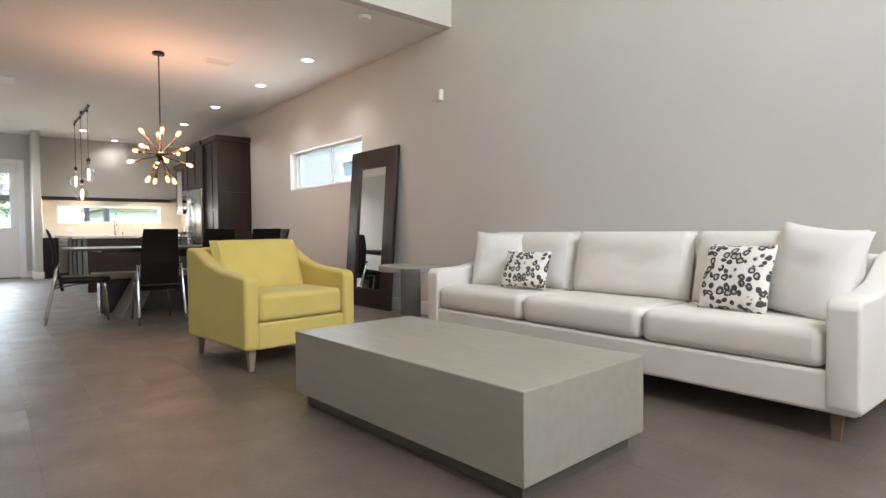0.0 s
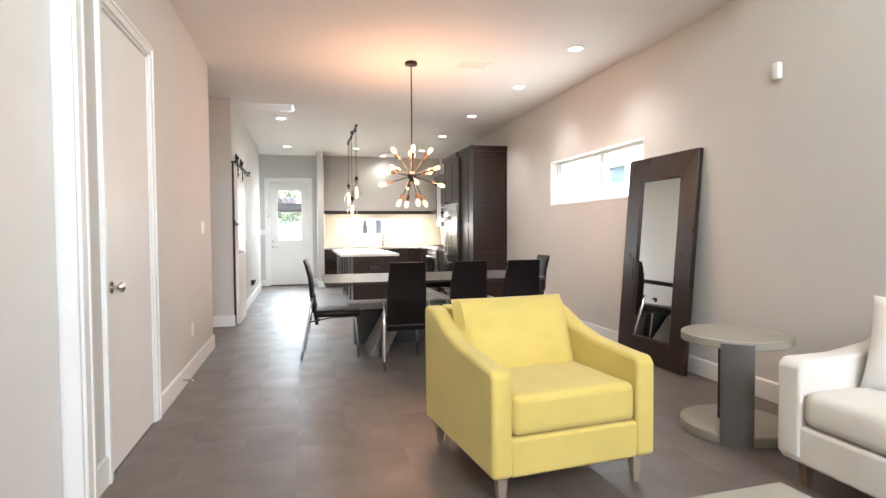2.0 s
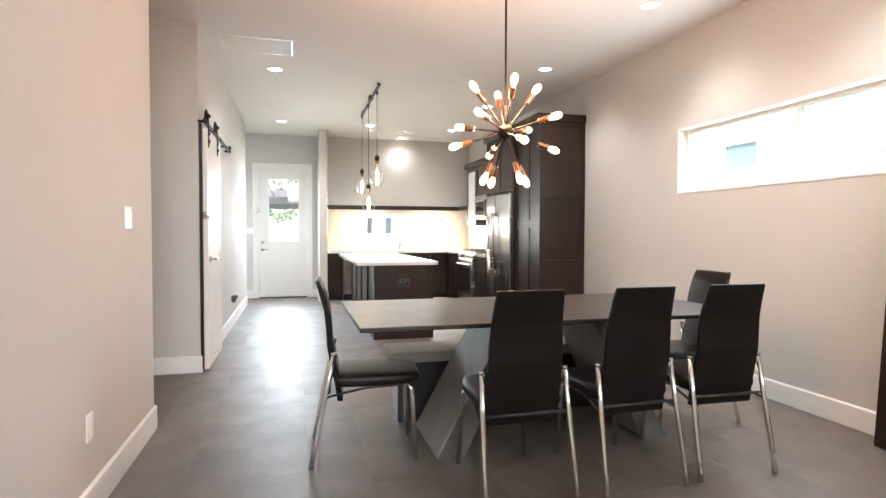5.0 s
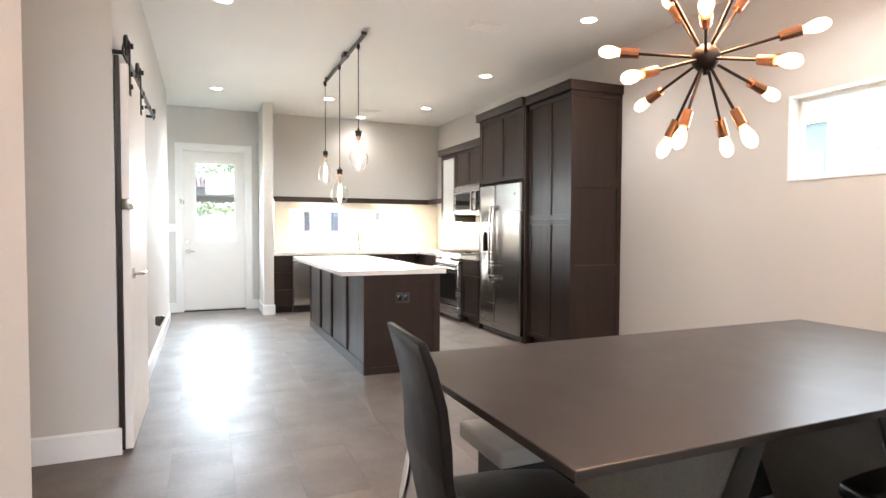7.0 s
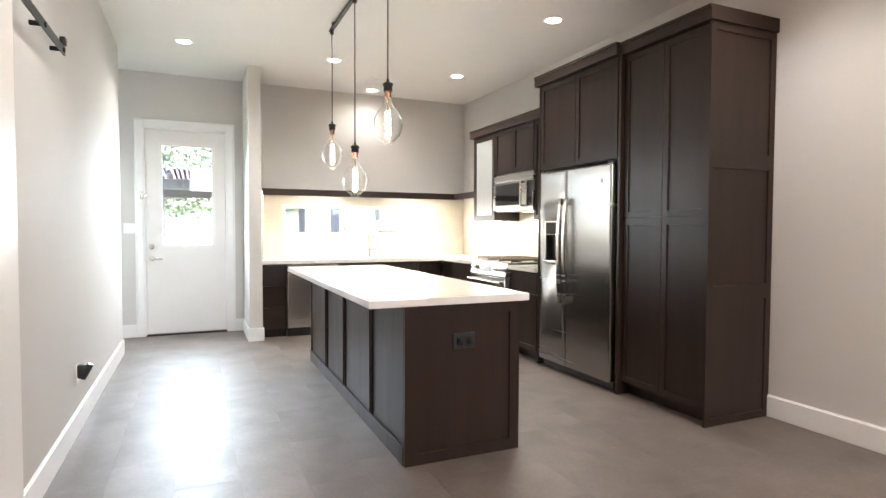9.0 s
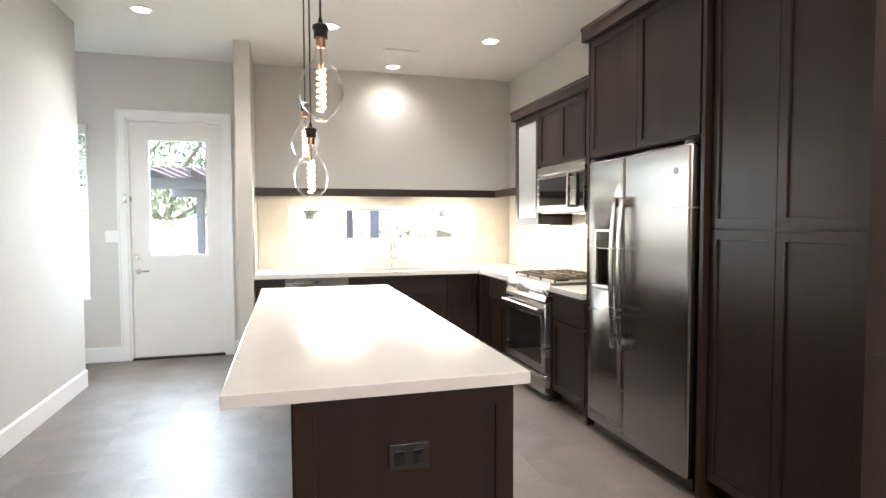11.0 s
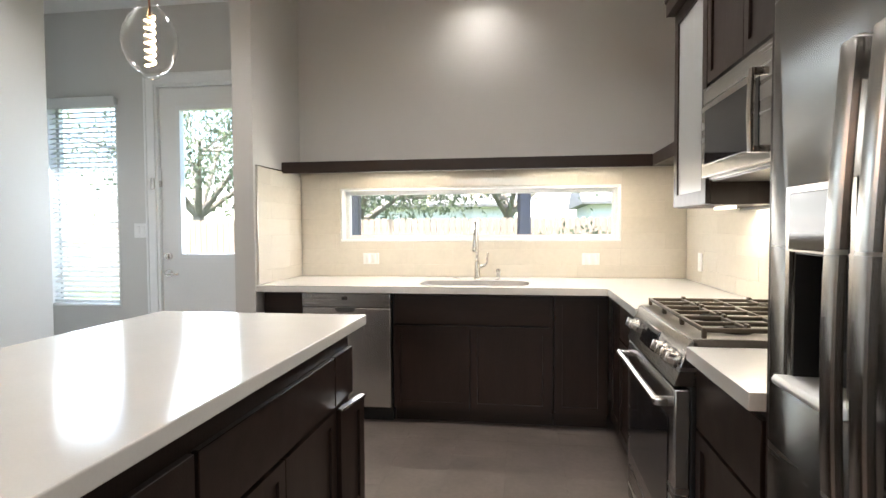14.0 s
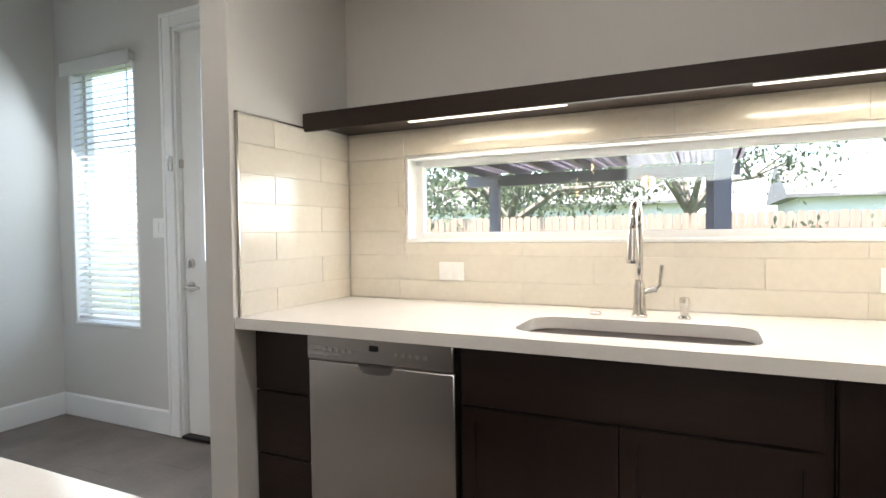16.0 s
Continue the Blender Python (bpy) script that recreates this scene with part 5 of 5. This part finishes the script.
for k in range(3):
    a = ry0 + 0.02 + k * 0.252
    b = a + 0.246
    x0, x1, z = rf + 0.07, RX - 0.06, 0.958
    bars = [((x0, a), (x1, a)), ((x0, b), (x1, b)), ((x0, a), (x0, b)), ((x1, a), (x1, b)), (((x0 + x1) / 2, a), ((x0 + x1) / 2, b)), ((x0, (a + b) / 2), (x1, (a + b) / 2))]
    for cx in (x0 + (x1 - x0) * 0.25, x0 + (x1 - x0) * 0.75):
        bars.append(((cx, a), (cx, b)))
    geo = [slab((min(p[0], q[0]) - 0.006, min(p[1], q[1]) - 0.006, z - 0.014), (max(p[0], q[0]) + 0.006, max(p[1], q[1]) + 0.006, z), 0.003, 1) for p, q in bars]
    geo += [slab((cx - 0.007, cy - 0.007, 0.925), (cx + 0.007, cy + 0.007, z), 0.002, 1) for cx in (x0, x1) for cy in (a, b)]
    for cx in (x0 + (x1 - x0) * 0.25, x0 + (x1 - x0) * 0.75):
        geo += [slab((cx - 0.006, a + 0.07 * s, z - 0.002), (cx + 0.006, a + 0.07 * s + 0.03, z + 0.010), 0.002, 1) for s in (0.1, 3.0)]
    part("grate", join(*geo), IRON, rg, "cast iron grate")
    for cx in (x0 + (x1 - x0) * 0.25, x0 + (x1 - x0) * 0.75):
        part("burner", lathe([(0, 0.022), (0.03, 0.022), (0.036, 0.018), (0.036, 0.012), (0.048, 0.010), (0.052, 0.0), (0, 0)], 24, (cx, (a + b) / 2, 0.925)), BLACK, rg, "round gas burner cap")

# microwave
mz0, mz1, mf = 1.472, 1.872, 3.45
mw = thing("microwave", (3.6, 12.77, mz0), "stainless over-the-range microwave with a dark window", "microwave")
part("body", slab((mf + 0.03, 12.338, mz0 + 0.004), (RX - 0.015, 13.185, 1.892), 0.003), STEEL, mw)
part("top_panel", slab((mf, 12.338, mz1 - 0.068), (mf + 0.03, 13.185, mz1), 0.004), STEEL, mw)
md = part("door", slab((mf - 0.004, 12.47, mz0 + 0.012), (mf + 0.03, 13.183, mz1 - 0.072), 0.006, 2), STEEL, mw)
part("window", slab((mf - 0.0075, 12.565, mz0 + 0.065), (mf - 0.002, 13.13, mz1 - 0.10), 0.003), DARKGLASS, md)
part("handle", join(tube([(mf - 0.052, 12.505, mz0 + 0.04), (mf - 0.056, 12.505, (mz0 + mz1) / 2 - 0.03), (mf - 0.052, 12.505, mz1 - 0.09)], 0.012, 12), *[slab((mf - 0.05, 12.493, z - 0.012), (mf, 12.517, z + 0.012), 0.004) for z in (mz0 + 0.05, mz1 - 0.10)]), NICKEL, md, "upright steel handle")
part("control_panel", slab((mf - 0.004, 12.34, mz0 + 0.012), (mf + 0.03, 12.465, mz1 - 0.072), 0.004), STEEL, mw)
part("keypad", slab((mf - 0.0075, 12.348, mz0 + 0.05), (mf - 0.002, 12.458, mz1 - 0.085), 0.003), DARKGLASS, mw)
part("underside", slab((mf + 0.035, 12.36, mz0 - 0.004), (RX - 0.03, 13.16, mz0 + 0.004), 0.002), GUNMETAL, mw)
part("cooktop_light", slab((3.60, 12.62, mz0 - 0.008), (3.66, 12.80, mz0 - 0.0045), 0.002), STRIPGLOW, mw, "glowing cooktop light")

# refrigerator
fz0, fz1, ff = 0.055, 1.785, 3.170
rfz = thing("refrigerator", (3.45, 11.27, 0), "stainless steel side-by-side refrigerator with ice dispenser", "refrigerator")
part("body", slab((ff + 0.075, 10.825, 0.02), (RX - 0.04, 11.785, 1.765), 0.006), GUNMETAL, rfz)
part("base_grille", slab((ff + 0.05, 10.83, 0.012), (ff + 0.08, 11.78, 0.075), 0.003), PLASTIC, rfz)
for y0, y1 in ((10.822, 11.385), (11.391, 11.79)):
    leaf = slab((ff, y0, fz0 + 0.02), (ff + 0.07, y1, fz1), 0.014, 3)
    if y0 > 11:
        front = max((f for f in leaf.faces if f.normal.x < -0.9), key=lambda f: f.calc_area())
        bmesh.ops.inset_region(leaf, faces=[front], thickness=0.03)
        for v in front.verts:
            v.co.y = 11.492 if v.co.y < 11.59 else 11.683
            v.co.z = 0.985 if v.co.z < 1.1 else 1.225
        bmesh.ops.inset_region(leaf, faces=[front], thickness=0.002)
        for v in front.verts:
            v.co.x += 0.062
    d = part("door", leaf, FRIDGESTEEL, rfz)
    hy = 11.350 if y0 < 11 else 11.426
    bow = [(ff - 0.040 - 0.020 * math.sin(math.pi * k / 16), 0.63 + k * 0.0565) for k in range(17)]
    bar = [(x - 0.010, z) for x, z in bow] + [(x + 0.010, z) for x, z in bow[::-1]]
    part("handle", join(rounded(prism(bar, hy - 0.017, hy + 0.017, "y"), 0.006, 2), *[slab((ff - 0.042, hy - 0.015, z - 0.03), (ff + 0.002, hy + 0.015, z + 0.03), 0.006) for z in (0.66, 1.51)]), STEEL, d, "long bowed steel handle")
    part("hinge_cover", slab((ff + 0.01, (y0 if y0 < 11 else y1 - 0.06), fz1), (ff + 0.09, (y0 + 0.06 if y0 < 11 else y1), fz1 + 0.018), 0.004), PLASTIC, rfz)
ice = part("dispenser", pierced("x", ff - 0.006, ff + 0.003, 11.474, 11.701, 0.967, 1.345, [(11.490, 11.685, 0.985, 1.225)]), NICKEL, rfz, "ice and water dispenser with a dark recess")
part("recess", join(slab((ff + 0.054, 11.495, 0.99), (ff + 0.060, 11.68, 1.222)), slab((ff + 0.002, 11.4935, 0.99), (ff + 0.056, 11.4965, 1.222)), slab((ff + 0.002, 11.6785, 0.99), (ff + 0.056, 11.6815, 1.222)), slab((ff + 0.002, 11.495, 1.2205), (ff + 0.056, 11.68, 1.2235))), PLASTIC, ice)
part("paddle", slab((ff + 0.030, 11.565, 1.06), (ff + 0.040, 11.61, 1.20), 0.003), PLASTIC, ice)
part("buttons", slab((ff - 0.0085, 11.490, 1.229), (ff - 0.004, 11.685, 1.333), 0.002), DARKGLASS, ice)
part("tray", rounded(prism([(ff - 0.034, 0.982), (ff - 0.028, 0.972), (ff + 0.058, 0.972), (ff + 0.058, 0.989), (ff - 0.028, 0.992)], 11.485, 11.69, "y"), 0.003, 2), WHITEP, ice, "pale drip tray lip")
part("badge", moved(lathe([(0, 0), (0.018, 0), (0.018, 0.003), (0, 0.003)], 24), Matrix.Translation((ff + 0.0005, 10.93, 1.655)) @ pose(0, 0, 0, 0, -90)), GUNMETAL, rfz, "small round maker's badge")

# island
isl = thing("kitchen_island", (1.6, 11.5, 0), "espresso wood kitchen island cabinet with drawers and doors", "island")
ix0, ix1, iy0, iy1 = 1.25, 1.955, 10.165, 12.82
part("body", slab((ix0 + 0.02, iy0 + 0.02, 0.0), (ix1 - 0.022, iy1, 0.860)), WOOD, isl)
part("end_panel", moved(shaker(ix1 - ix0 - 0.002, 0.860, 0.085, 0.018), pose(ix0, iy0 + 0.02, 0)), WOOD, isl, "framed espresso end panel")
part("base_rail", slab((ix0 - 0.004, iy0 + 0.022, 0.0), (ix0 + 0.006, iy1, 0.10), 0.002), WOOD, isl)
ends = [iy0 + 0.021, 10.81, 11.51, 12.13, iy1]
for a, b in zip(ends, ends[1:]):
    part("side_panel", moved(shaker(b - a - 0.012, 0.860, 0.03, 0.018), Matrix.Translation((ix0 + 0.019, b - 0.006, 0)) @ pose(0, 0, 0, 0, 0, -90)), WOOD, isl, "flat espresso side panel")
    part("batten", slab((ix0 - 0.006, a - 0.007, 0.10), (ix0 + 0.016, a + 0.007, 0.860), 0.002), WOOD, isl) if a > 10.3 else None
iface = Matrix.Translation((ix1 - 0.021, 0, 0)) @ pose(0, 0, 0, 0, 0, 90)
for a, b in ((10.20, 10.78), (10.785, 11.68), (11.69, 12.595)):
    part("drawer_front", moved(slab((a + 0.003, -0.02, 0.585), (b - 0.003, 0, 0.778), 0.002, 1), iface), WOODH, isl)
    n = 1 if b - a < 0.7 else 2
    for k in range(n):
        w = (b - a) / n
        part("door", moved(shaker(w - 0.006, 0.455), iface @ Matrix.Translation((a + k * w + 0.003, 0, 0.115))), WOOD, isl)
part("drawer_front", moved(slab((12.603, -0.02, 0.585), (12.815, 0, 0.778), 0.002, 1), iface), WOODH, isl)
od = part("door", moved(shaker(0.212, 0.455), Matrix.Translation((ix1 - 0.001, 12.603, 0.115)) @ pose(0, 0, 0, 0, 0, 82)), WOOD, isl, "narrow pull-out door left slightly open")
part("edge_pull", moved(slab((0.0, -0.028, 0.452), (0.212, 0.0, 0.462), 0.002), Matrix.Translation((ix1 - 0.001, 12.603, 0.115)) @ pose(0, 0, 0, 0, 0, 82)), NICKEL, od, "thin steel edge pull")
# flush thin black sheet, added to stand in for the shade of a toe-kick
part("toe_recess", slab((ix1 - 0.0225, iy0 + 0.03, 0.0), (ix1 - 0.021, iy1, 0.095)), PLASTIC, isl)
solo("island_worktop", slab((1.047, 10.14, 0.862), (2.003, 12.86, TOP), 0.004, 2), QUARTZ, "long white quartz island worktop", "worktop")
io = thing("island_outlet", (1.60, iy0, 0.60), "black outlet in the island end panel", "outlet")
part("cover", slab((1.535, iy0 - 0.002, 0.612), (1.665, iy0 + 0.013, 0.698), 0.003), PLASTIC, io)
for k in (-0.03, 0.03):
    part("socket", slab((1.60 + k - 0.018, iy0 - 0.005, 0.632), (1.60 + k + 0.018, iy0 - 0.001, 0.678), 0.002), DARKGLASS, io)

# ---- outdoors ----
G = -0.30
fixed("ground", slab((-300, -300, G - 0.2), (300, 300, G)), GRASS, "mown lawn", "lawn")


def fence(label, cx, cy, length, turn, top):
    f = thing("fence", (cx, cy, G), label, "fence", "yard fences")
    m = pose(cx, cy, 0, 0, 0, turn)
    shape = [(-0.068, G), (0.068, G), (0.068, top - 0.05), (0.035, top), (-0.035, top), (-0.068, top - 0.05)]
    me, n = None, int(length / 0.149)
    for k in range(n):
        if me is None:
            ob = part("picket", prism(shape, -0.01, 0.01, "y"), CEDAR, f)
            me = ob.data
        else:
            ob = new("picket", me)
            ob.parent = f
            ob.matrix_parent_inverse = f.matrix_basis.inverted()
        ob.matrix_basis = m @ pose((k - n / 2) * 0.149, 0.004 * (k % 3), 0.012 * ((k * 7) % 4 - 1.5) / 2)
    for z in (G + 0.35, top - 0.3):
        part("rail", moved(slab((-length / 2, 0.02, z), (length / 2, 0.06, z + 0.09)), m), CEDAR, f)


fence("weathered cedar picket fence at the end of the yard", -2.5, 23.5, 22.0, 0, 1.50)
fence("weathered cedar picket fence beside the yard", 4.6, 20.6, 5.6, 78, 1.52)

pg = thing("pergola", (0.95, 19.6, G), "dark painted patio cover on square posts", "pergola")
for px, py in ((2.68, 18.0), (2.60, 21.2), (-0.42, 20.6), (-0.86, 18.0)):
    part("post", slab((px - 0.07, py - 0.07, G), (px + 0.07, py + 0.07, 2.0), 0.006), PURPLE, pg)
for py in (18.0, 20.9):
    part("beam", slab((-1.0, py - 0.05, 1.93), (2.95, py + 0.05, 2.10), 0.005), PURPLE, pg)
for k in range(7):
    x = -0.72 + k * 0.57
    part("rafter", slab((x - 0.025, 17.5, 2.102), (x + 0.025, 21.6, 2.20)), PURPLE, pg)
corr = bmesh.new()
strip = [[corr.verts.new((-1.02 + k * 0.0375, y, 2.215 + 0.012 * (k % 4 in (1, 2)))) for k in range(108)] for y in (17.4, 21.7)]
for k in range(107):
    corr.faces.new((strip[0][k], strip[0][k + 1], strip[1][k + 1], strip[1][k]))
bmesh.ops.solidify(corr, geom=corr.faces[:], thickness=0.003)
part("roof_sheet", corr, ROOFSHEET, pg, "corrugated dark roof sheet")


def tree(x, y, h, spread, leaves, seed, label, low=0.35):
    rnd = random.Random(seed)
    t = thing("tree", (x, y, G), label, "tree", "trees behind the yard")
    limbs, tips = [], []
    base = Vector((x, y, G))
    fork = base + Vector((rnd.uniform(-0.3, 0.3), rnd.uniform(-0.3, 0.3), h * low))
    limbs.append(rod(base, fork, 0.032 * h, 0.024 * h, 10))
    for k in range(7):
        a = k * 0.9 + rnd.uniform(-0.3, 0.3)
        q = fork + Vector((math.cos(a) * spread * rnd.uniform(0.45, 0.8), math.sin(a) * spread * rnd.uniform(0.45, 0.8), h * rnd.uniform(0.10, 0.5)))
        mid = (fork + q) / 2 + Vector((0, 0, 0.06 * h))
        limbs += [rod(fork, mid, 0.016 * h, 0.010 * h, 8), rod(mid, q, 0.010 * h, 0.004 * h, 8)]
        for j in range(4):
            r = q + Vector((rnd.uniform(-1, 1), rnd.uniform(-1, 1), rnd.uniform(-0.4, 0.8))) * spread * 0.38
            limbs.append(rod(mid.lerp(q, 0.6), r, 0.006 * h, 0.002 * h, 6))
            tips += [r, mid.lerp(r, 0.7)]
    part("trunk", join(*limbs), BARK, t)
    verts, faces = [], []
    for k in range(leaves):
        c = rnd.choice(tips) + Vector((rnd.gauss(0, 1), rnd.gauss(0, 1), rnd.gauss(0, 0.7))) * spread * 0.16
        s = rnd.uniform(0.05, 0.12)
        e = Euler((rnd.uniform(0, 6.3), rnd.uniform(0, 6.3), rnd.uniform(0, 6.3))).to_matrix()
        i = len(verts)
        verts += [tuple(c + e @ Vector(v)) for v in ((-s, 0, 0), (0, -s * 0.45, 0.1 * s), (s, 0, 0), (0, s * 0.45, 0.1 * s))]
        faces.append((i, i + 1, i + 2, i + 3))
    me = bpy.data.meshes.new("crown")
    me.from_pydata(verts, [], faces)
    me.materials.append(LEAF)
    ob = new("crown", me)
    ob.parent = t
    ob.matrix_parent_inverse = t.matrix_basis.inverted()
    tagged(ob, "loose green foliage", "", "", "stuff")


tree(-2.2, 27.0, 7.5, 4.2, 7500, 3, "broad green oak tree behind the fence", 0.22)
tree(2.0, 30.5, 7.0, 3.8, 6000, 5, "broad green tree behind the fence", 0.28)
tree(7.0, 28.5, 6.0, 2.6, 1700, 8, "thin pine tree behind the fence", 0.5)
tree(-8.5, 28.5, 8.0, 4.5, 6000, 11, "large green tree behind the fence", 0.25)
tree(-5.0, 34.0, 9.0, 5.0, 2800, 14, "large green tree far behind the fence", 0.25)
bush = random.Random(4)
verts, faces = [], []
for k in range(1400):
    c = Vector((3.9 + bush.gauss(0, 0.35), 21.8 + bush.gauss(0, 0.3), G + 0.75 + bush.gauss(0, 0.33)))
    s = bush.uniform(0.04, 0.09)
    e = Euler((bush.uniform(0, 6.3), bush.uniform(0, 6.3), bush.uniform(0, 6.3))).to_matrix()
    i = len(verts)
    verts += [tuple(c + e @ Vector(v)) for v in ((-s, 0, 0), (0, -s * 0.5, 0), (s, 0, 0), (0, s * 0.5, 0))]
    faces.append((i, i + 1, i + 2, i + 3))
me = bpy.data.meshes.new("shrub")
me.from_pydata(verts, [], faces)
me.materials.append(LEAF)
tagged(new("shrub", me), "leafy green shrub beside the fence", "shrub")


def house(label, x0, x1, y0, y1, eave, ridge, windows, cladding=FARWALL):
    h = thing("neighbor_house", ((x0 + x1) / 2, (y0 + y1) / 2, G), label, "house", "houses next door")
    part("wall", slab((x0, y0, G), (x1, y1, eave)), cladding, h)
    ym = (y0 + y1) / 2
    part("roof", prism([(y0 - 0.5, eave), (ym, ridge), (y1 + 0.5, eave), (y1 + 0.5, eave - 0.15), (y0 - 0.5, eave - 0.15)], x0 - 0.5, x1 + 0.5, "x"), ROOFING, h)
    for axis, face, u0, u1, z0, z1 in windows:
        if axis == "x":
            w = part("window", pierced("x", face - 0.05, face + 0.02, u0, u1, z0, z1, [(u0 + 0.08, u1 - 0.08, z0 + 0.08, z1 - 0.08)]), TRIM, h)
            part("pane", slab((face - 0.012, u0 + 0.07, z0 + 0.07), (face - 0.002, u1 - 0.07, z1 - 0.07)), PALEPANE, w)
        else:
            w = part("window", pierced("y", face - 0.05, face + 0.02, u0, u1, z0, z1, [(u0 + 0.08, u1 - 0.08, z0 + 0.08, z1 - 0.08)]), TRIM, h)
            part("pane", slab((u0 + 0.07, face - 0.012, z0 + 0.07), (u1 - 0.07, face - 0.002, z1 - 0.07)), PALEPANE, w)
    return h


nb = house("two-storey house with pale lap siding next door", 5.55, 14.6, -4.0, 14.0, 6.2, 8.6, [("x", 5.51, 8.95, 9.6, 0.9, 2.38)], SIDING)
part("siding_boards", join(*[rounded(prism([(5.537, z), (5.5335, z), (5.535, z + 0.199), (5.537, z + 0.199)], -4.0, 14.0, "y"), 0.0005, 1) for z in [G + 0.1 + 0.2 * k for k in range(31)]]), SIDING, nb, "overlapping pale siding boards")
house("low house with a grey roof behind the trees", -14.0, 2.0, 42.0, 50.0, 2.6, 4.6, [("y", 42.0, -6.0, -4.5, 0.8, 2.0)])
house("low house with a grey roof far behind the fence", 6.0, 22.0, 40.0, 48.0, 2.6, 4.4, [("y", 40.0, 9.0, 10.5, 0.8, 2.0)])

# ---- laid pieces: backsplash tiles, then floor tiles ----


def splash(name, axis, face, out, u0, u1, z0, z1, holes, offset, label):
    """Glazed tiles 0.61 x 0.1155 m in running bond on a grout bed, cut round the holes."""
    def bx(ua, ub, za, zb, a, b, bev=0.0):
        a, b = face + out * a, face + out * b
        a, b = min(a, b), max(a, b)
        return slab((a, ua, za), (b, ub, zb), bev, 1) if axis == "x" else slab((ua, a, za), (ub, b, zb), bev, 1)
    def bits(ua, ub, za, zb):
        left = [(ua, ub, za, zb)]
        for h in holes:
            nxt = []
            for r in left:
                a0, a1, b0, b1 = max(r[0], h[0]), min(r[1], h[1]), max(r[2], h[2]), min(r[3], h[3])
                if a0 >= a1 or b0 >= b1:
                    nxt.append(r)
                    continue
                nxt += [q for q in ((r[0], a0, r[2], r[3]), (a1, r[1], r[2], r[3]), (a0, a1, r[2], b0), (a0, a1, b1, r[3])) if q[1] - q[0] > 0.012 and q[3] - q[2] > 0.012]
            left = nxt
        return left
    bed = fixed(name, join(*[bx(*r, 0.0005, 0.008) for r in bits(u0, u1, z0, z1)]), SGROUT, label, "backsplash")
    row = 0
    z = 0.881
    while z < z1:
        u = u0 - 0.61 + (offset + (0.305 if row % 2 else 0)) % 0.61
        while u < u1:
            for r in bits(max(u, u0), min(u + 0.61, u1), max(z, z0), min(z + 0.1155, z1)):
                if r[1] - r[0] > 0.012 and r[3] - r[2] > 0.012:
                    part("tile", bx(r[0] + 0.0010, r[1] - 0.0010, r[2] + 0.0010, r[3] - 0.0010, 0.002, 0.0100, 0.0008), SPLASH, bed)
            u += 0.61
        z += 0.1155
        row += 1


splash("backsplash_back", "y", BY, -1, 0.943, RX - 0.012, TOP, 1.70, [(1.255, 3.365, 1.168, 1.583)], 0.28, "cream glazed tile backsplash round the strip window")
splash("backsplash_side", "x", RX, -1, 11.868, BY - 0.0115, TOP, 1.70, [(13.195, 13.75, 1.36, 1.8), (11.8, 13.195, 1.46, 1.8)], 0.1, "cream glazed tile backsplash behind the range")
splash("backsplash_return", "x", 0.93, 1, 14.012, BY - 0.0115, TOP, 1.684, [], 0.2, "cream glazed tile return beside the worktop")
fixed("tile_edge_trim", join(slab((0.9305, 14.004, TOP), (0.944, 14.0115, 1.692), 0.001), slab((0.9305, 14.004, 1.6845), (0.944, 14.40, 1.692), 0.001)), NICKEL, "thin metal tile edge", "trim")

fixed("floor", join(slab((-2.4, -2.6, -0.14), (RX, BY, -0.0012)), slab((-0.30, BY, -0.14), (0.60, BY + 0.16, -0.0012))), GROUT, "grout bed of the tiled floor", "floor")
floor_bed = bpy.data.objects["floor"]
TW, TL, X0 = 0.3048, 0.6096, 0.135
whole = None
count = 0
rest = []


def room_spans(y):
    if y < 7.6:
        return LX, RX
    if y < 9.06:
        return -2.4, RX
    if y < 13.85:
        return HX, RX
    return -1.45, RX


col = math.floor((-2.4 - X0) / TW)
tile_mesh = mesh_of("tile", slab((-TW / 2 + 0.0004, -TL / 2 + 0.0004, -0.010), (TW / 2 - 0.0004, TL / 2 - 0.0004, 0.0), 0.0003, 1), TILE)
while X0 + col * TW < RX:
    x0 = X0 + col * TW
    row = -6
    while True:
        y0 = row * TL + (TL / 3) * (col % 3)
        if y0 > BY:
            break
        row += 1
        edges = [max(y0, -2.6), *[e for e in (7.6, 9.06, 13.85) if max(y0, -2.6) < e < min(y0 + TL, BY)], min(y0 + TL, BY)]
        for ya, yb in zip(edges, edges[1:]):
            if yb - ya < 0.015:
                continue
            sa, sb = room_spans((ya + yb) / 2)
            xa, xb = max(x0, sa), min(x0 + TW, sb)
            if xb - xa < 0.015:
                continue
            full = xb - xa > TW - 1e-4 and yb - ya > TL - 1e-4
            near = count < 300 and 3.0 < ya < 13.6 and -0.5 < xa < 2.3 and full
            if near:
                ob = new("tile", tile_mesh)
                ob.parent = floor_bed
                ob.location = ((xa + xb) / 2, (ya + yb) / 2, 0.0)
                count += 1
            else:
                rest.append(slab((xa + 0.0004, ya + 0.0004, -0.010), (xb - 0.0004, yb - 0.0004, 0.0), 0.0003, 1))
    col += 1
TILE_REST = mat("taupe_stone_tile_rest", (0.140, 0.112, 0.097), 0.47, spec=1.0, vary=0.12, scale=3.2, fine=40, bump=0.003, second=(0.098, 0.077, 0.066), island=0.015, rough_vary=0.14)
far_tiles = part("tile_field", join(*rest), TILE_REST, floor_bed)
tagged(far_tiles, "taupe stone-look floor tiles", "", "", "stuff")
